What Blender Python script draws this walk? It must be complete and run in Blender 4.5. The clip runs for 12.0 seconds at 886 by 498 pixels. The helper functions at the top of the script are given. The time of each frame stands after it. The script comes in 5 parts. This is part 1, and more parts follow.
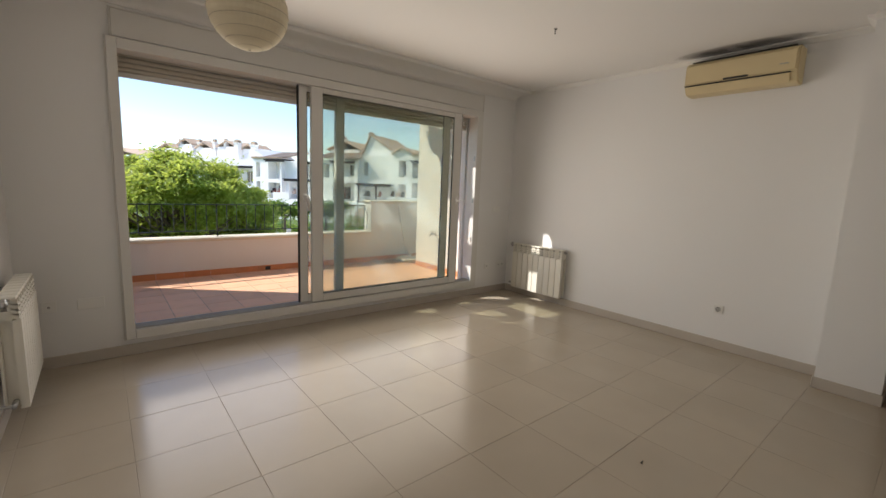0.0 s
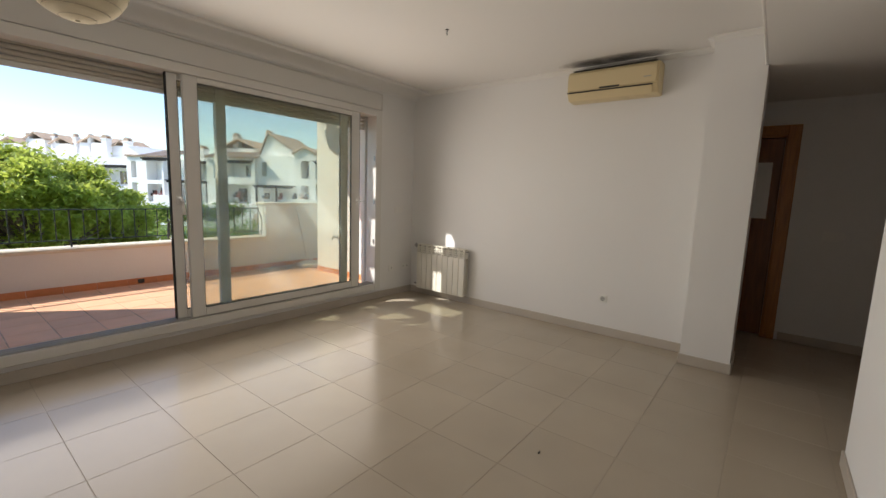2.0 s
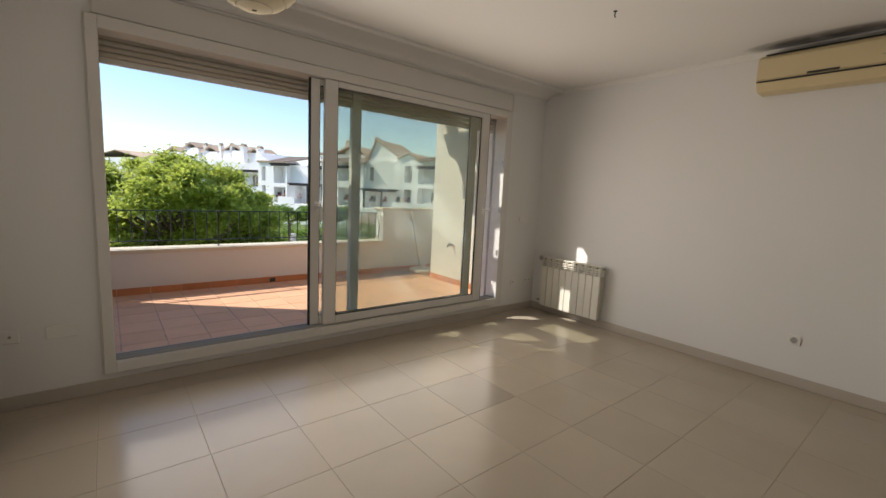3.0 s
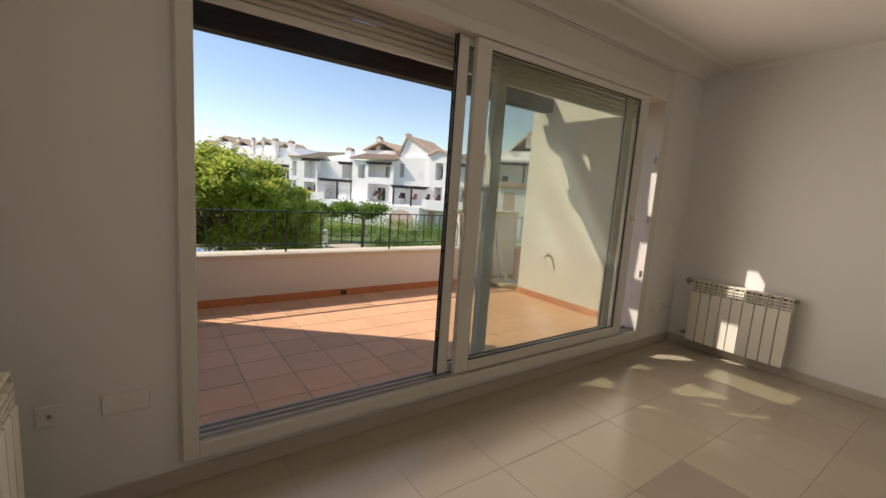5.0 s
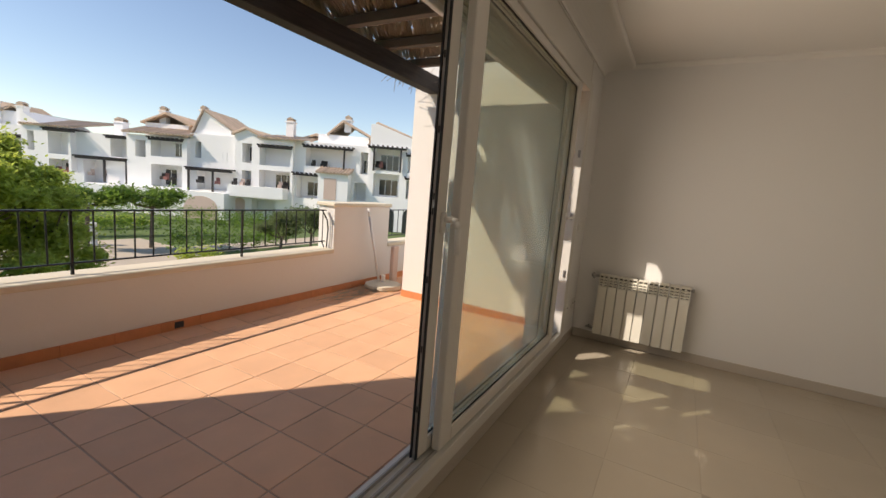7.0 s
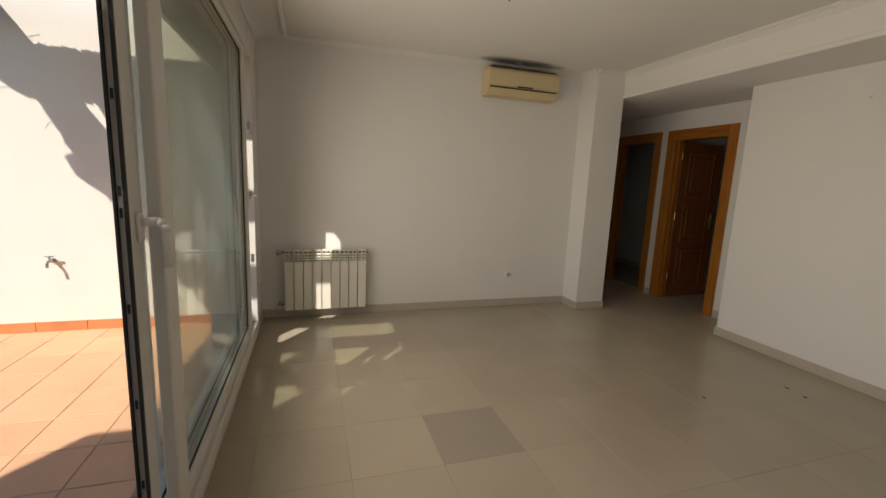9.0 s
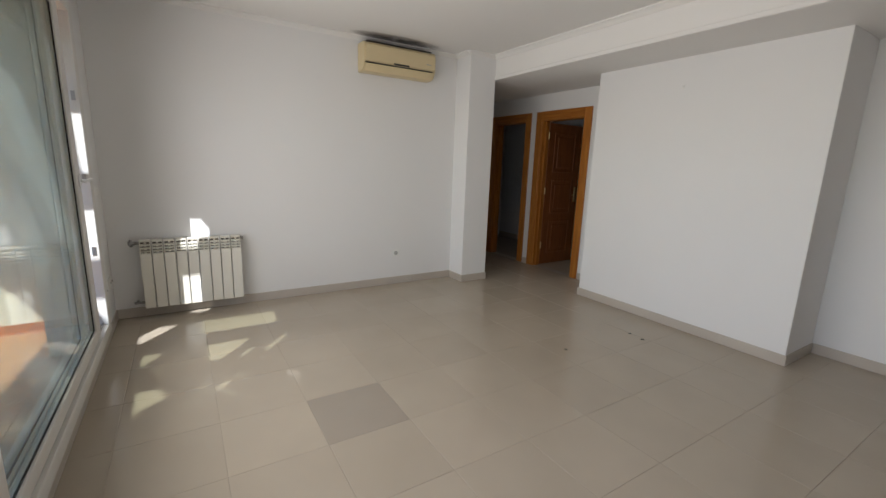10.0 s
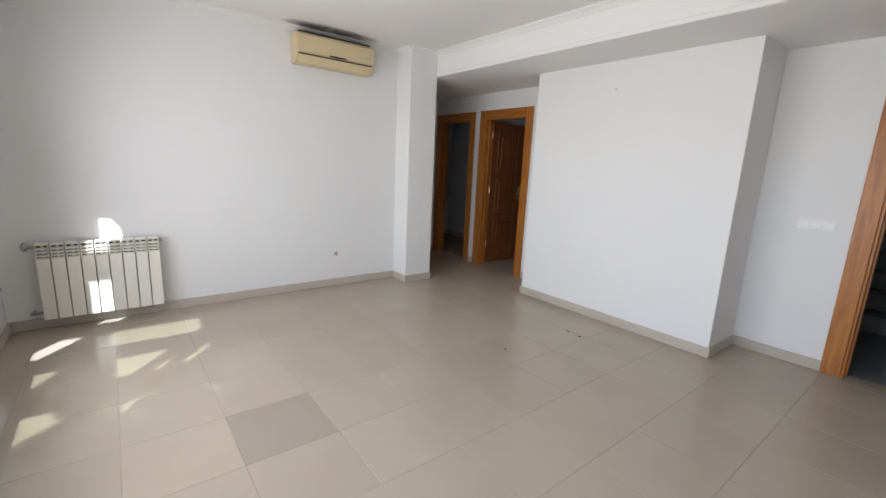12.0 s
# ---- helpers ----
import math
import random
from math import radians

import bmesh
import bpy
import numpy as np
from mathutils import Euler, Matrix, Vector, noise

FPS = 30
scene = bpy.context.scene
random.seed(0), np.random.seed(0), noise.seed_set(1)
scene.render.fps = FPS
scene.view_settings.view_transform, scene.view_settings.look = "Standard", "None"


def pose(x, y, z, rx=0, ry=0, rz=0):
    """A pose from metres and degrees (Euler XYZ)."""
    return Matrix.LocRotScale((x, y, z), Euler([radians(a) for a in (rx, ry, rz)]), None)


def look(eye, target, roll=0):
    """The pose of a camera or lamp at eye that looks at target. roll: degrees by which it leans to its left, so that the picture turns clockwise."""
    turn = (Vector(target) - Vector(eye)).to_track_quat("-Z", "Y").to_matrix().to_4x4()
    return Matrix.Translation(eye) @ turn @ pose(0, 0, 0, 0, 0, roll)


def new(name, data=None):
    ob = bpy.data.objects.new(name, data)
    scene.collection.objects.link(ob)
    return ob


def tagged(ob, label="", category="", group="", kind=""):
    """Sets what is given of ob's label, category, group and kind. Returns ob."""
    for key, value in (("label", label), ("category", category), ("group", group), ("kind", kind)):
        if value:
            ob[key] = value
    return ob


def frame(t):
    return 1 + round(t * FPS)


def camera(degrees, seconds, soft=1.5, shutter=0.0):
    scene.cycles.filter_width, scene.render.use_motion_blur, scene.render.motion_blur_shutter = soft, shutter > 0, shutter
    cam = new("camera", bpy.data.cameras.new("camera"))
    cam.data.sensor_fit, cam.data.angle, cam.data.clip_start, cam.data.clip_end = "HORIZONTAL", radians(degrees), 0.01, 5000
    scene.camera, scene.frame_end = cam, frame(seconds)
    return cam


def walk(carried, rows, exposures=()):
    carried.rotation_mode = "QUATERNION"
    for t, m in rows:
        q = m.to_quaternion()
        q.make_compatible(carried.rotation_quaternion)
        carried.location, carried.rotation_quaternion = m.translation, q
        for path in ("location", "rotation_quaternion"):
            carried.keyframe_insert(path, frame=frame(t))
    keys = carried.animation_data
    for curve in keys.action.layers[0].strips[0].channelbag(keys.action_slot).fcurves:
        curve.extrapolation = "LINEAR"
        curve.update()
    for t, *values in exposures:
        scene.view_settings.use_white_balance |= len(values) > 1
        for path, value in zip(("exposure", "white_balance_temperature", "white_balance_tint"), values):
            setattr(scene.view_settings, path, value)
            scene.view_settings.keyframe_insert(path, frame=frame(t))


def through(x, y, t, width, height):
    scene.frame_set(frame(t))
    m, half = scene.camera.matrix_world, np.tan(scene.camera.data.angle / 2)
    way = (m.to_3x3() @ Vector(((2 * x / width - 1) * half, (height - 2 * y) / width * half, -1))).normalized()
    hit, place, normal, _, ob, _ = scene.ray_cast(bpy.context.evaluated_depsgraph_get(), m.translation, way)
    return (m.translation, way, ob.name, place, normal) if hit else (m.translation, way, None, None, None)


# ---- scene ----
cam = camera(93.3, 12.0)
PATH = [
    (0, (0.464, 0.48, 1.393), (1.723, 2.008, 1.106), 2.3),
    (0.5, (0.492, 0.492, 1.405), (1.905, 1.877, 1.118), 2.0),
    (1, (0.531, 0.462, 1.402), (2.058, 1.723, 1.123), 1.9),
    (1.5, (0.566, 0.439, 1.404), (2.151, 1.628, 1.133), 1.9),
    (2, (0.587, 0.486, 1.388), (2.146, 1.71, 1.123), 2.0),
    (2.5, (0.625, 0.751, 1.389), (2.04, 2.14, 1.132), 2.5),
    (3, (0.618, 1.032, 1.407), (1.865, 2.574, 1.145), 2.8),
    (3.5, (0.58, 1.365, 1.405), (1.705, 2.996, 1.132), 3.1),
    (3.7, (0.566, 1.508, 1.405), (1.667, 3.154, 1.126), 3.2),
    (5.3, (0.433, 2.63, 1.38), (1.641, 4.2, 1.101), 4.3),
    (5.5, (0.432, 2.773, 1.365), (1.682, 4.31, 1.086), 4.4),
    (6, (0.447, 3.079, 1.388), (1.823, 4.503, 1.103), 4.4),
    (6.5, (0.467, 3.38, 1.394), (2.007, 4.623, 1.105), 4.4),
    (6.7, (0.478, 3.484, 1.389), (2.094, 4.628, 1.102), 4.6),
    (8.3, (0.589, 3.929, 1.414), (2.567, 3.828, 1.136), 3.2),
    (8.5, (0.587, 3.954, 1.423), (2.548, 3.693, 1.133), 2.9),
    (9, (0.556, 3.97, 1.428), (2.437, 3.369, 1.105), 2.5),
    (9.5, (0.512, 3.922, 1.436), (2.288, 3.077, 1.073), 1.9),
    (10, (0.482, 3.871, 1.427), (2.143, 2.831, 1.029), 2.0),
    (10.5, (0.453, 3.842, 1.428), (2.004, 2.655, 0.999), 1.9),
    (11, (0.437, 3.816, 1.429), (1.906, 2.532, 0.987), 2.0),
    (11.5, (0.425, 3.774, 1.429), (1.861, 2.451, 0.991), 2.1),
    (12, (0.487, 3.71, 1.432), (2.023, 2.491, 1.034), 2.7),
]
EXPOSURES = [(0.0, 0.7, 6500, 13), (2.0, 0.75, 6500, 13), (2.8, 0.56, 6600, 13), (3.7, 0.4, 6800, 13), (5.5, 0.25, 7400, 16), (6.7, 0.2, 7450, 16), (8.5, 0.22, 7400, 14), (9.5, 0.62, 6400, 10), (10.5, 1.25, 5550, 12), (12.0, 1.5, 5500, 12)]
walk(cam, [(t, look(eye, target, roll)) for t, eye, target, roll in PATH], EXPOSURES)

SKY, SUN, DAY = 0.15, 4.1, 25.0

SUN_DIR = Vector((0.893, -0.70, -1.0)).normalized()   # the way the light travels

world = bpy.data.worlds.new("sky")
scene.world = world
world.use_nodes = True
wn, wl = world.node_tree.nodes, world.node_tree.links
sky = wn.new("ShaderNodeTexSky")
sky.sky_type = 'NISHITA'
sky.sun_disc = False
sky.sun_elevation = math.asin(-SUN_DIR.z)
sky.sun_rotation = math.atan2(-SUN_DIR.x, -SUN_DIR.y)
sky.air_density, sky.dust_density, sky.ozone_density = 1.0, 0.0, 2.8
wn["Background"].inputs["Strength"].default_value = SKY
wl.new(sky.outputs[0], wn["Background"].inputs["Color"])

sun = new("sun", bpy.data.lights.new("sun", "SUN"))
sun.data.energy, sun.data.angle, sun.data.color = SUN, radians(0.53), (1.0, 0.95, 0.86)
sun.matrix_world = look((0, 0, 0), SUN_DIR)

day = new("window_daylight", bpy.data.lights.new("window_daylight", "AREA"))
day.data.shape, day.data.size, day.data.size_y = "RECTANGLE", 3.5, 1.7
day.data.energy, day.data.color = DAY, (1.0, 0.90, 0.77)
day.data.spread = radians(155)
day.matrix_world = look((2.4, 4.375, 1.25), (2.4, 0.0, 1.25))

# ---- materials ----
def mat(name, color, rough=0.6, metal=0.0, var=0.06, scale=4.0, bump=0.0, bump_scale=60.0, island=0.0, spec=0.5, obj_random=0.0, stain=0.0, stain_col=None, stain_scale=1.2):
    m = bpy.data.materials.new(name)
    m.use_nodes = True
    n, l = m.node_tree.nodes, m.node_tree.links
    p = n["Principled BSDF"]
    p.inputs["Roughness"].default_value = rough
    p.inputs["Metallic"].default_value = metal
    p.inputs["Specular IOR Level"].default_value = spec
    co = n.new("ShaderNodeNewGeometry")
    big = n.new("ShaderNodeTexNoise")
    big.inputs["Scale"].default_value = scale
    big.inputs["Detail"].default_value = 6
    l.new(co.outputs["Position"], big.inputs["Vector"])
    hsv = n.new("ShaderNodeHueSaturation")
    hsv.inputs["Color"].default_value = (*color, 1)
    rng = n.new("ShaderNodeMapRange")
    rng.inputs["To Min"].default_value, rng.inputs["To Max"].default_value = 1 - 2 * var, 1 + 2 * var
    l.new(big.outputs["Fac"], rng.inputs["Value"])
    value = rng.outputs[0]
    if island or obj_random:
        src = co.outputs["Random Per Island"]
        if obj_random:
            src = n.new("ShaderNodeObjectInfo").outputs["Random"]
        amount = island or obj_random
        r2 = n.new("ShaderNodeMapRange")
        r2.inputs["To Min"].default_value, r2.inputs["To Max"].default_value = 1 - amount, 1 + amount
        l.new(src, r2.inputs["Value"])
        mul = n.new("ShaderNodeMath")
        mul.operation = "MULTIPLY"
        l.new(value, mul.inputs[0])
        l.new(r2.outputs[0], mul.inputs[1])
        value = mul.outputs[0]
    l.new(value, hsv.inputs["Value"])
    out = hsv.outputs[0]
    if stain:
        st = n.new("ShaderNodeTexNoise")
        st.inputs["Scale"].default_value = stain_scale
        st.inputs["Detail"].default_value = 8
        st.inputs["Roughness"].default_value = 0.7
        l.new(co.outputs["Position"], st.inputs["Vector"])
        r3 = n.new("ShaderNodeMapRange")
        r3.inputs["From Min"].default_value, r3.inputs["From Max"].default_value = 0.52, 0.75
        r3.inputs["To Max"].default_value = stain
        l.new(st.outputs["Fac"], r3.inputs["Value"])
        mix = n.new("ShaderNodeMix")
        mix.data_type = "RGBA"
        mix.inputs[7].default_value = (*(stain_col or [c * 0.5 for c in color]), 1)
        l.new(r3.outputs[0], mix.inputs[0])
        l.new(out, mix.inputs[6])
        out = mix.outputs[2]
    l.new(out, p.inputs["Base Color"])
    rr = n.new("ShaderNodeMapRange")
    rr.inputs["To Min"].default_value, rr.inputs["To Max"].default_value = max(rough - 0.08, 0.02), min(rough + 0.08, 1)
    l.new(big.outputs["Fac"], rr.inputs["Value"])
    l.new(rr.outputs[0], p.inputs["Roughness"])
    if bump:
        fine = n.new("ShaderNodeTexNoise")
        fine.inputs["Scale"].default_value = bump_scale
        fine.inputs["Detail"].default_value = 4
        l.new(co.outputs["Position"], fine.inputs["Vector"])
        b = n.new("ShaderNodeBump")
        b.inputs["Strength"].default_value = bump
        b.inputs["Distance"].default_value = 0.004
        l.new(fine.outputs["Fac"], b.inputs["Height"])
        l.new(b.outputs[0], p.inputs["Normal"])
    return m


def wood_mat(name, dark, light, rough=0.4, along="Z"):
    m = bpy.data.materials.new(name)
    m.use_nodes = True
    n, l = m.node_tree.nodes, m.node_tree.links
    p = n["Principled BSDF"]
    tc = n.new("ShaderNodeTexCoord")
    mp = n.new("ShaderNodeMapping")
    mp.inputs["Scale"].default_value = {"Z": (14, 14, 1.2), "X": (1.2, 14, 14), "Y": (14, 1.2, 14)}[along]
    l.new(tc.outputs["Object"], mp.inputs["Vector"])
    ns = n.new("ShaderNodeTexNoise")
    ns.inputs["Scale"].default_value, ns.inputs["Detail"].default_value, ns.inputs["Distortion"].default_value = 3.0, 8, 0.6
    l.new(mp.outputs[0], ns.inputs["Vector"])
    r = n.new("ShaderNodeValToRGB")
    r.color_ramp.elements[0].position, r.color_ramp.elements[0].color = 0.3, (*dark, 1)
    r.color_ramp.elements[1].position, r.color_ramp.elements[1].color = 0.72, (*light, 1)
    l.new(ns.outputs["Fac"], r.inputs["Fac"])
    l.new(r.outputs[0], p.inputs["Base Color"])
    p.inputs["Roughness"].default_value = rough
    b = n.new("ShaderNodeBump")
    b.inputs["Strength"].default_value, b.inputs["Distance"].default_value = 0.15, 0.002
    l.new(ns.outputs["Fac"], b.inputs["Height"])
    l.new(b.outputs[0], p.inputs["Normal"])
    return m


def glass_mat(name, tint, haze):
    m = bpy.data.materials.new(name)
    m.use_nodes = True
    n, l = m.node_tree.nodes, m.node_tree.links
    n.remove(n["Principled BSDF"])
    clear = n.new("ShaderNodeBsdfTransparent")
    clear.inputs["Color"].default_value = (*tint, 1)
    shine = n.new("ShaderNodeBsdfGlossy")
    shine.inputs["Roughness"].default_value = 0.01
    lw = n.new("ShaderNodeLayerWeight")
    lw.inputs["Blend"].default_value = 0.5
    pw = n.new("ShaderNodeMath")
    pw.operation = "POWER"
    pw.inputs[1].default_value = 4.0
    l.new(lw.outputs["Facing"], pw.inputs[0])
    fr = n.new("ShaderNodeMapRange")
    fr.inputs["To Min"].default_value, fr.inputs["To Max"].default_value = 0.03, 0.45
    l.new(pw.outputs[0], fr.inputs["Value"])
    p = n.new("ShaderNodeMixShader")
    l.new(fr.outputs[0], p.inputs[0])
    l.new(clear.outputs[0], p.inputs[1])
    l.new(shine.outputs[0], p.inputs[2])
    film = n.new("ShaderNodeBsdfTranslucent")
    film.inputs["Color"].default_value = (0.66, 0.76, 0.84, 1)
    dust = n.new("ShaderNodeTexNoise")
    dust.inputs["Scale"].default_value, dust.inputs["Detail"].default_value = 2.2, 5
    g = n.new("ShaderNodeNewGeometry")
    l.new(g.outputs["Position"], dust.inputs["Vector"])
    r = n.new("ShaderNodeMapRange")
    r.inputs["To Min"].default_value, r.inputs["To Max"].default_value = haze * 0.6, haze * 1.4
    l.new(dust.outputs["Fac"], r.inputs["Value"])
    mix = n.new("ShaderNodeMixShader")
    l.new(r.outputs[0], mix.inputs[0])
    l.new(p.outputs[0], mix.inputs[1])
    l.new(film.outputs[0], mix.inputs[2])
    l.new(mix.outputs[0], n["Material Output"].inputs["Surface"])
    return m


M = {}
M["paint"] = mat("white_wall_paint", (0.79, 0.79, 0.785), 0.75, var=0.012, scale=1.3, bump=0.10, bump_scale=90, spec=0.3)
M["ceiling"] = mat("white_ceiling_paint", (0.80, 0.79, 0.77), 0.85, var=0.01, scale=1.0, bump=0.06, bump_scale=70, spec=0.2)
M["tile"] = mat("beige_porcelain_tile", (0.43, 0.376, 0.302), 0.20, var=0.045, scale=2.1, bump=0.035, bump_scale=9, obj_random=0.03, spec=0.38)
M["tile_dark"] = mat("grey_beige_replacement_tile", (0.345, 0.303, 0.252), 0.20, var=0.04, scale=3.2, bump=0.03, bump_scale=25)
M["grout"] = mat("floor_grout", (0.36, 0.315, 0.255), 0.8, var=0.3, scale=1.1, stain=0.9, stain_col=(0.06, 0.05, 0.04), stain_scale=0.9)
M["base"] = mat("beige_tile_baseboard", (0.50, 0.455, 0.40), 0.35, var=0.04, scale=3)
M["pvc"] = mat("white_window_frame", (0.70, 0.69, 0.66), 0.38, var=0.02, scale=2, bump=0.02)
M["gasket"] = mat("black_rubber_gasket", (0.02, 0.02, 0.02), 0.6)
M["track"] = mat("aluminium_track", (0.42, 0.41, 0.39), 0.5, metal=0.4)
M["shutter"] = mat("cream_shutter_slat", (0.62, 0.57, 0.49), 0.5, var=0.03, scale=5)
M["glass"] = glass_mat("window_glass", (0.90, 0.915, 0.86), 0.07)
M["wood"] = wood_mat("varnished_oak", (0.30, 0.10, 0.014), (0.47, 0.19, 0.03), 0.38)
M["wood_x"] = wood_mat("varnished_oak_head", (0.30, 0.10, 0.014), (0.47, 0.19, 0.03), 0.38, "X")
# the same oak, darkened: shade on the door leaves put into the colour
M["wood_dark"] = wood_mat("varnished_oak_shaded", (0.15, 0.045, 0.012), (0.25, 0.085, 0.022), 0.4)
M["brass"] = mat("brushed_brass", (0.62, 0.50, 0.28), 0.3, metal=1.0)
M["enamel"] = mat("white_radiator_enamel", (0.78, 0.76, 0.68), 0.32, var=0.015, scale=3)
M["dark"] = mat("dark_plastic", (0.03, 0.03, 0.03), 0.5)
M["steel"] = mat("grey_metal", (0.42, 0.42, 0.42), 0.35, metal=0.9)
M["acplastic"] = mat("yellowed_plastic", (0.66, 0.55, 0.33), 0.45, var=0.03, scale=3)
M["socket"] = mat("white_plastic", (0.80, 0.80, 0.78), 0.35, var=0.01)
M["plug"] = mat("grey_socket_insert", (0.45, 0.45, 0.44), 0.4)
M["paper"] = mat("rice_paper", (0.78, 0.70, 0.52), 0.85, var=0.04, scale=12)
M["stone"] = mat("grey_stair_stone", (0.17, 0.18, 0.185), 0.45, var=0.08, scale=6)
M["black"] = mat("black_iron", (0.012, 0.013, 0.012), 0.45, bump=0.05)
M["render_w"] = mat("white_masonry_render", (0.75, 0.725, 0.69), 0.9, var=0.02, scale=1.5, bump=0.35, bump_scale=45, stain=0.10, stain_col=(0.55, 0.50, 0.44))
M["coping"] = mat("cream_coping", (0.72, 0.64, 0.50), 0.85, var=0.05, scale=3, bump=0.3, stain=0.15)
M["terracotta"] = mat("terracotta_terrace_tile", (0.80, 0.46, 0.275), 0.7, var=0.06, scale=4, bump=0.2, bump_scale=40, obj_random=0.07, stain=0.25, stain_col=(0.74, 0.47, 0.32), stain_scale=3)
M["terr_skirt"] = mat("terracotta_skirting", (0.62, 0.24, 0.10), 0.6, var=0.1, scale=5, bump=0.2, obj_random=0.08, stain=0.3, stain_col=(0.14, 0.06, 0.03), stain_scale=4)
M["terr_grout"] = mat("terrace_grout", (0.62, 0.40, 0.28), 0.95, var=0.3, scale=4, stain=0.95, stain_col=(0.08, 0.06, 0.05), stain_scale=2.6)
M["beam"] = wood_mat("dark_stained_timber", (0.018, 0.016, 0.016), (0.05, 0.042, 0.04), 0.75, "X")
M["beam_end"] = mat("weathered_grey_timber", (0.15, 0.13, 0.115), 0.85, var=0.12, scale=9, bump=0.3)
M["white_house"] = mat("whitewashed_house_wall", (0.88, 0.87, 0.86), 0.9, var=0.02, scale=0.3)
M["roof"] = mat("pale_clay_roof_tile", (0.54, 0.41, 0.31), 0.85, var=0.12, scale=1.2, island=0.15)
M["pane_dark"] = mat("dark_window_pane", (0.03, 0.035, 0.04), 0.1, spec=0.8)
M["bark"] = mat("tree_bark", (0.13, 0.10, 0.075), 0.9, var=0.2, scale=4, bump=0.6, bump_scale=12)
M["lawn"] = mat("lawn_ground", (0.10, 0.15, 0.045), 0.95, var=0.25, scale=0.25, bump=0.5, bump_scale=5)
M["path"] = mat("sandy_paving", (0.50, 0.42, 0.33), 0.9, var=0.07, scale=0.8, bump=0.2, bump_scale=15)
M["water"] = mat("pool_water", (0.02, 0.16, 0.55), 0.08, var=0.05, scale=0.5)
# plaster with the openings' shade in its colour; board and chairs share it
M["pinkwall"] = mat("warm_shaded_plaster", (0.62, 0.47, 0.40), 0.9, var=0.04, scale=0.5)
M["red"] = mat("faded_red_fabric", (0.30, 0.12, 0.10), 0.8)
# pale stairwell paint, greyed so that the dimness sits in its colour
M["dim_stair_paint"] = mat("dimmed_stairwell_paint", (0.42, 0.47, 0.50), 0.8, var=0.04, scale=1)
# shade behind the radiator louvres, put into a dark colour
M["slot_shade"] = mat("radiator_slot_shade", (0.14, 0.13, 0.11), 0.9, var=0.1)
M["room"] = mat("inner_room_paint", (0.72, 0.73, 0.74), 0.8, var=0.02, scale=1)


def leaf_mat(name, color, through):
    """Leaves and dry reeds: part of the light goes through them."""
    m = mat(name, color, 0.5, var=0.12, scale=0.7, island=0.35)
    n, l = m.node_tree.nodes, m.node_tree.links
    p = n["Principled BSDF"]
    t = n.new("ShaderNodeBsdfTranslucent")
    t.inputs["Color"].default_value = (*through, 1)
    mix = n.new("ShaderNodeMixShader")
    mix.inputs[0].default_value = 0.5
    l.new(p.outputs[0], mix.inputs[1])
    l.new(t.outputs[0], mix.inputs[2])
    l.new(mix.outputs[0], n["Material Output"].inputs["Surface"])
    return m


# clear at the rim, darker towards the middle, broken up by noise
def dark_patch_mat(name):
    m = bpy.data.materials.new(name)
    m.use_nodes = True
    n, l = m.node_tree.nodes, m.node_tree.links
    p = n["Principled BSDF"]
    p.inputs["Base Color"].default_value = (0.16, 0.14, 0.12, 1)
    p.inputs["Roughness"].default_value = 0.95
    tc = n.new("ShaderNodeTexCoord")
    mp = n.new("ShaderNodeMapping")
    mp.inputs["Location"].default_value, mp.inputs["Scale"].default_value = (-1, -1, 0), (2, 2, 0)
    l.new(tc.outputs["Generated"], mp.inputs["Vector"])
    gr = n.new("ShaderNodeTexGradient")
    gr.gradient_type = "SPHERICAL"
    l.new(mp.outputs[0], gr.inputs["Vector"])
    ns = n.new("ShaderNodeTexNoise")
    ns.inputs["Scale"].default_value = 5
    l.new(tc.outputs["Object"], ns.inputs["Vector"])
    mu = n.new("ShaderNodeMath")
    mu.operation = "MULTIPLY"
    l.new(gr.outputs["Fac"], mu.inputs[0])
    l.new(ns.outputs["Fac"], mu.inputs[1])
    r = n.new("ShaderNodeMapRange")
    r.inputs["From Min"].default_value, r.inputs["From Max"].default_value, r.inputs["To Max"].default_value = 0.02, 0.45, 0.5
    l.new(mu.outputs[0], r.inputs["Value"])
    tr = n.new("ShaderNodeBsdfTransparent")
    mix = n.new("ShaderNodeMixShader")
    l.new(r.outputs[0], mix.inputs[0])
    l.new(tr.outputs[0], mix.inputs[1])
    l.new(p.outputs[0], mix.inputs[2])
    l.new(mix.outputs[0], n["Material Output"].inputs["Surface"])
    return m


M["leaf"] = leaf_mat("bright_green_leaves", (0.25, 0.31, 0.06), (0.70, 0.78, 0.15))
M["leaf2"] = leaf_mat("deep_green_leaves", (0.09, 0.16, 0.035), (0.28, 0.45, 0.07))
M["leaf3"] = leaf_mat("grey_green_leaves", (0.12, 0.15, 0.07), (0.24, 0.30, 0.10))
M["reed"] = leaf_mat("weathered_reed", (0.40, 0.34, 0.26), (0.62, 0.54, 0.42))
M["dark_patch"] = dark_patch_mat("ceiling_dark_patch")


# ---- mesh helpers ----
ORIGIN = {}


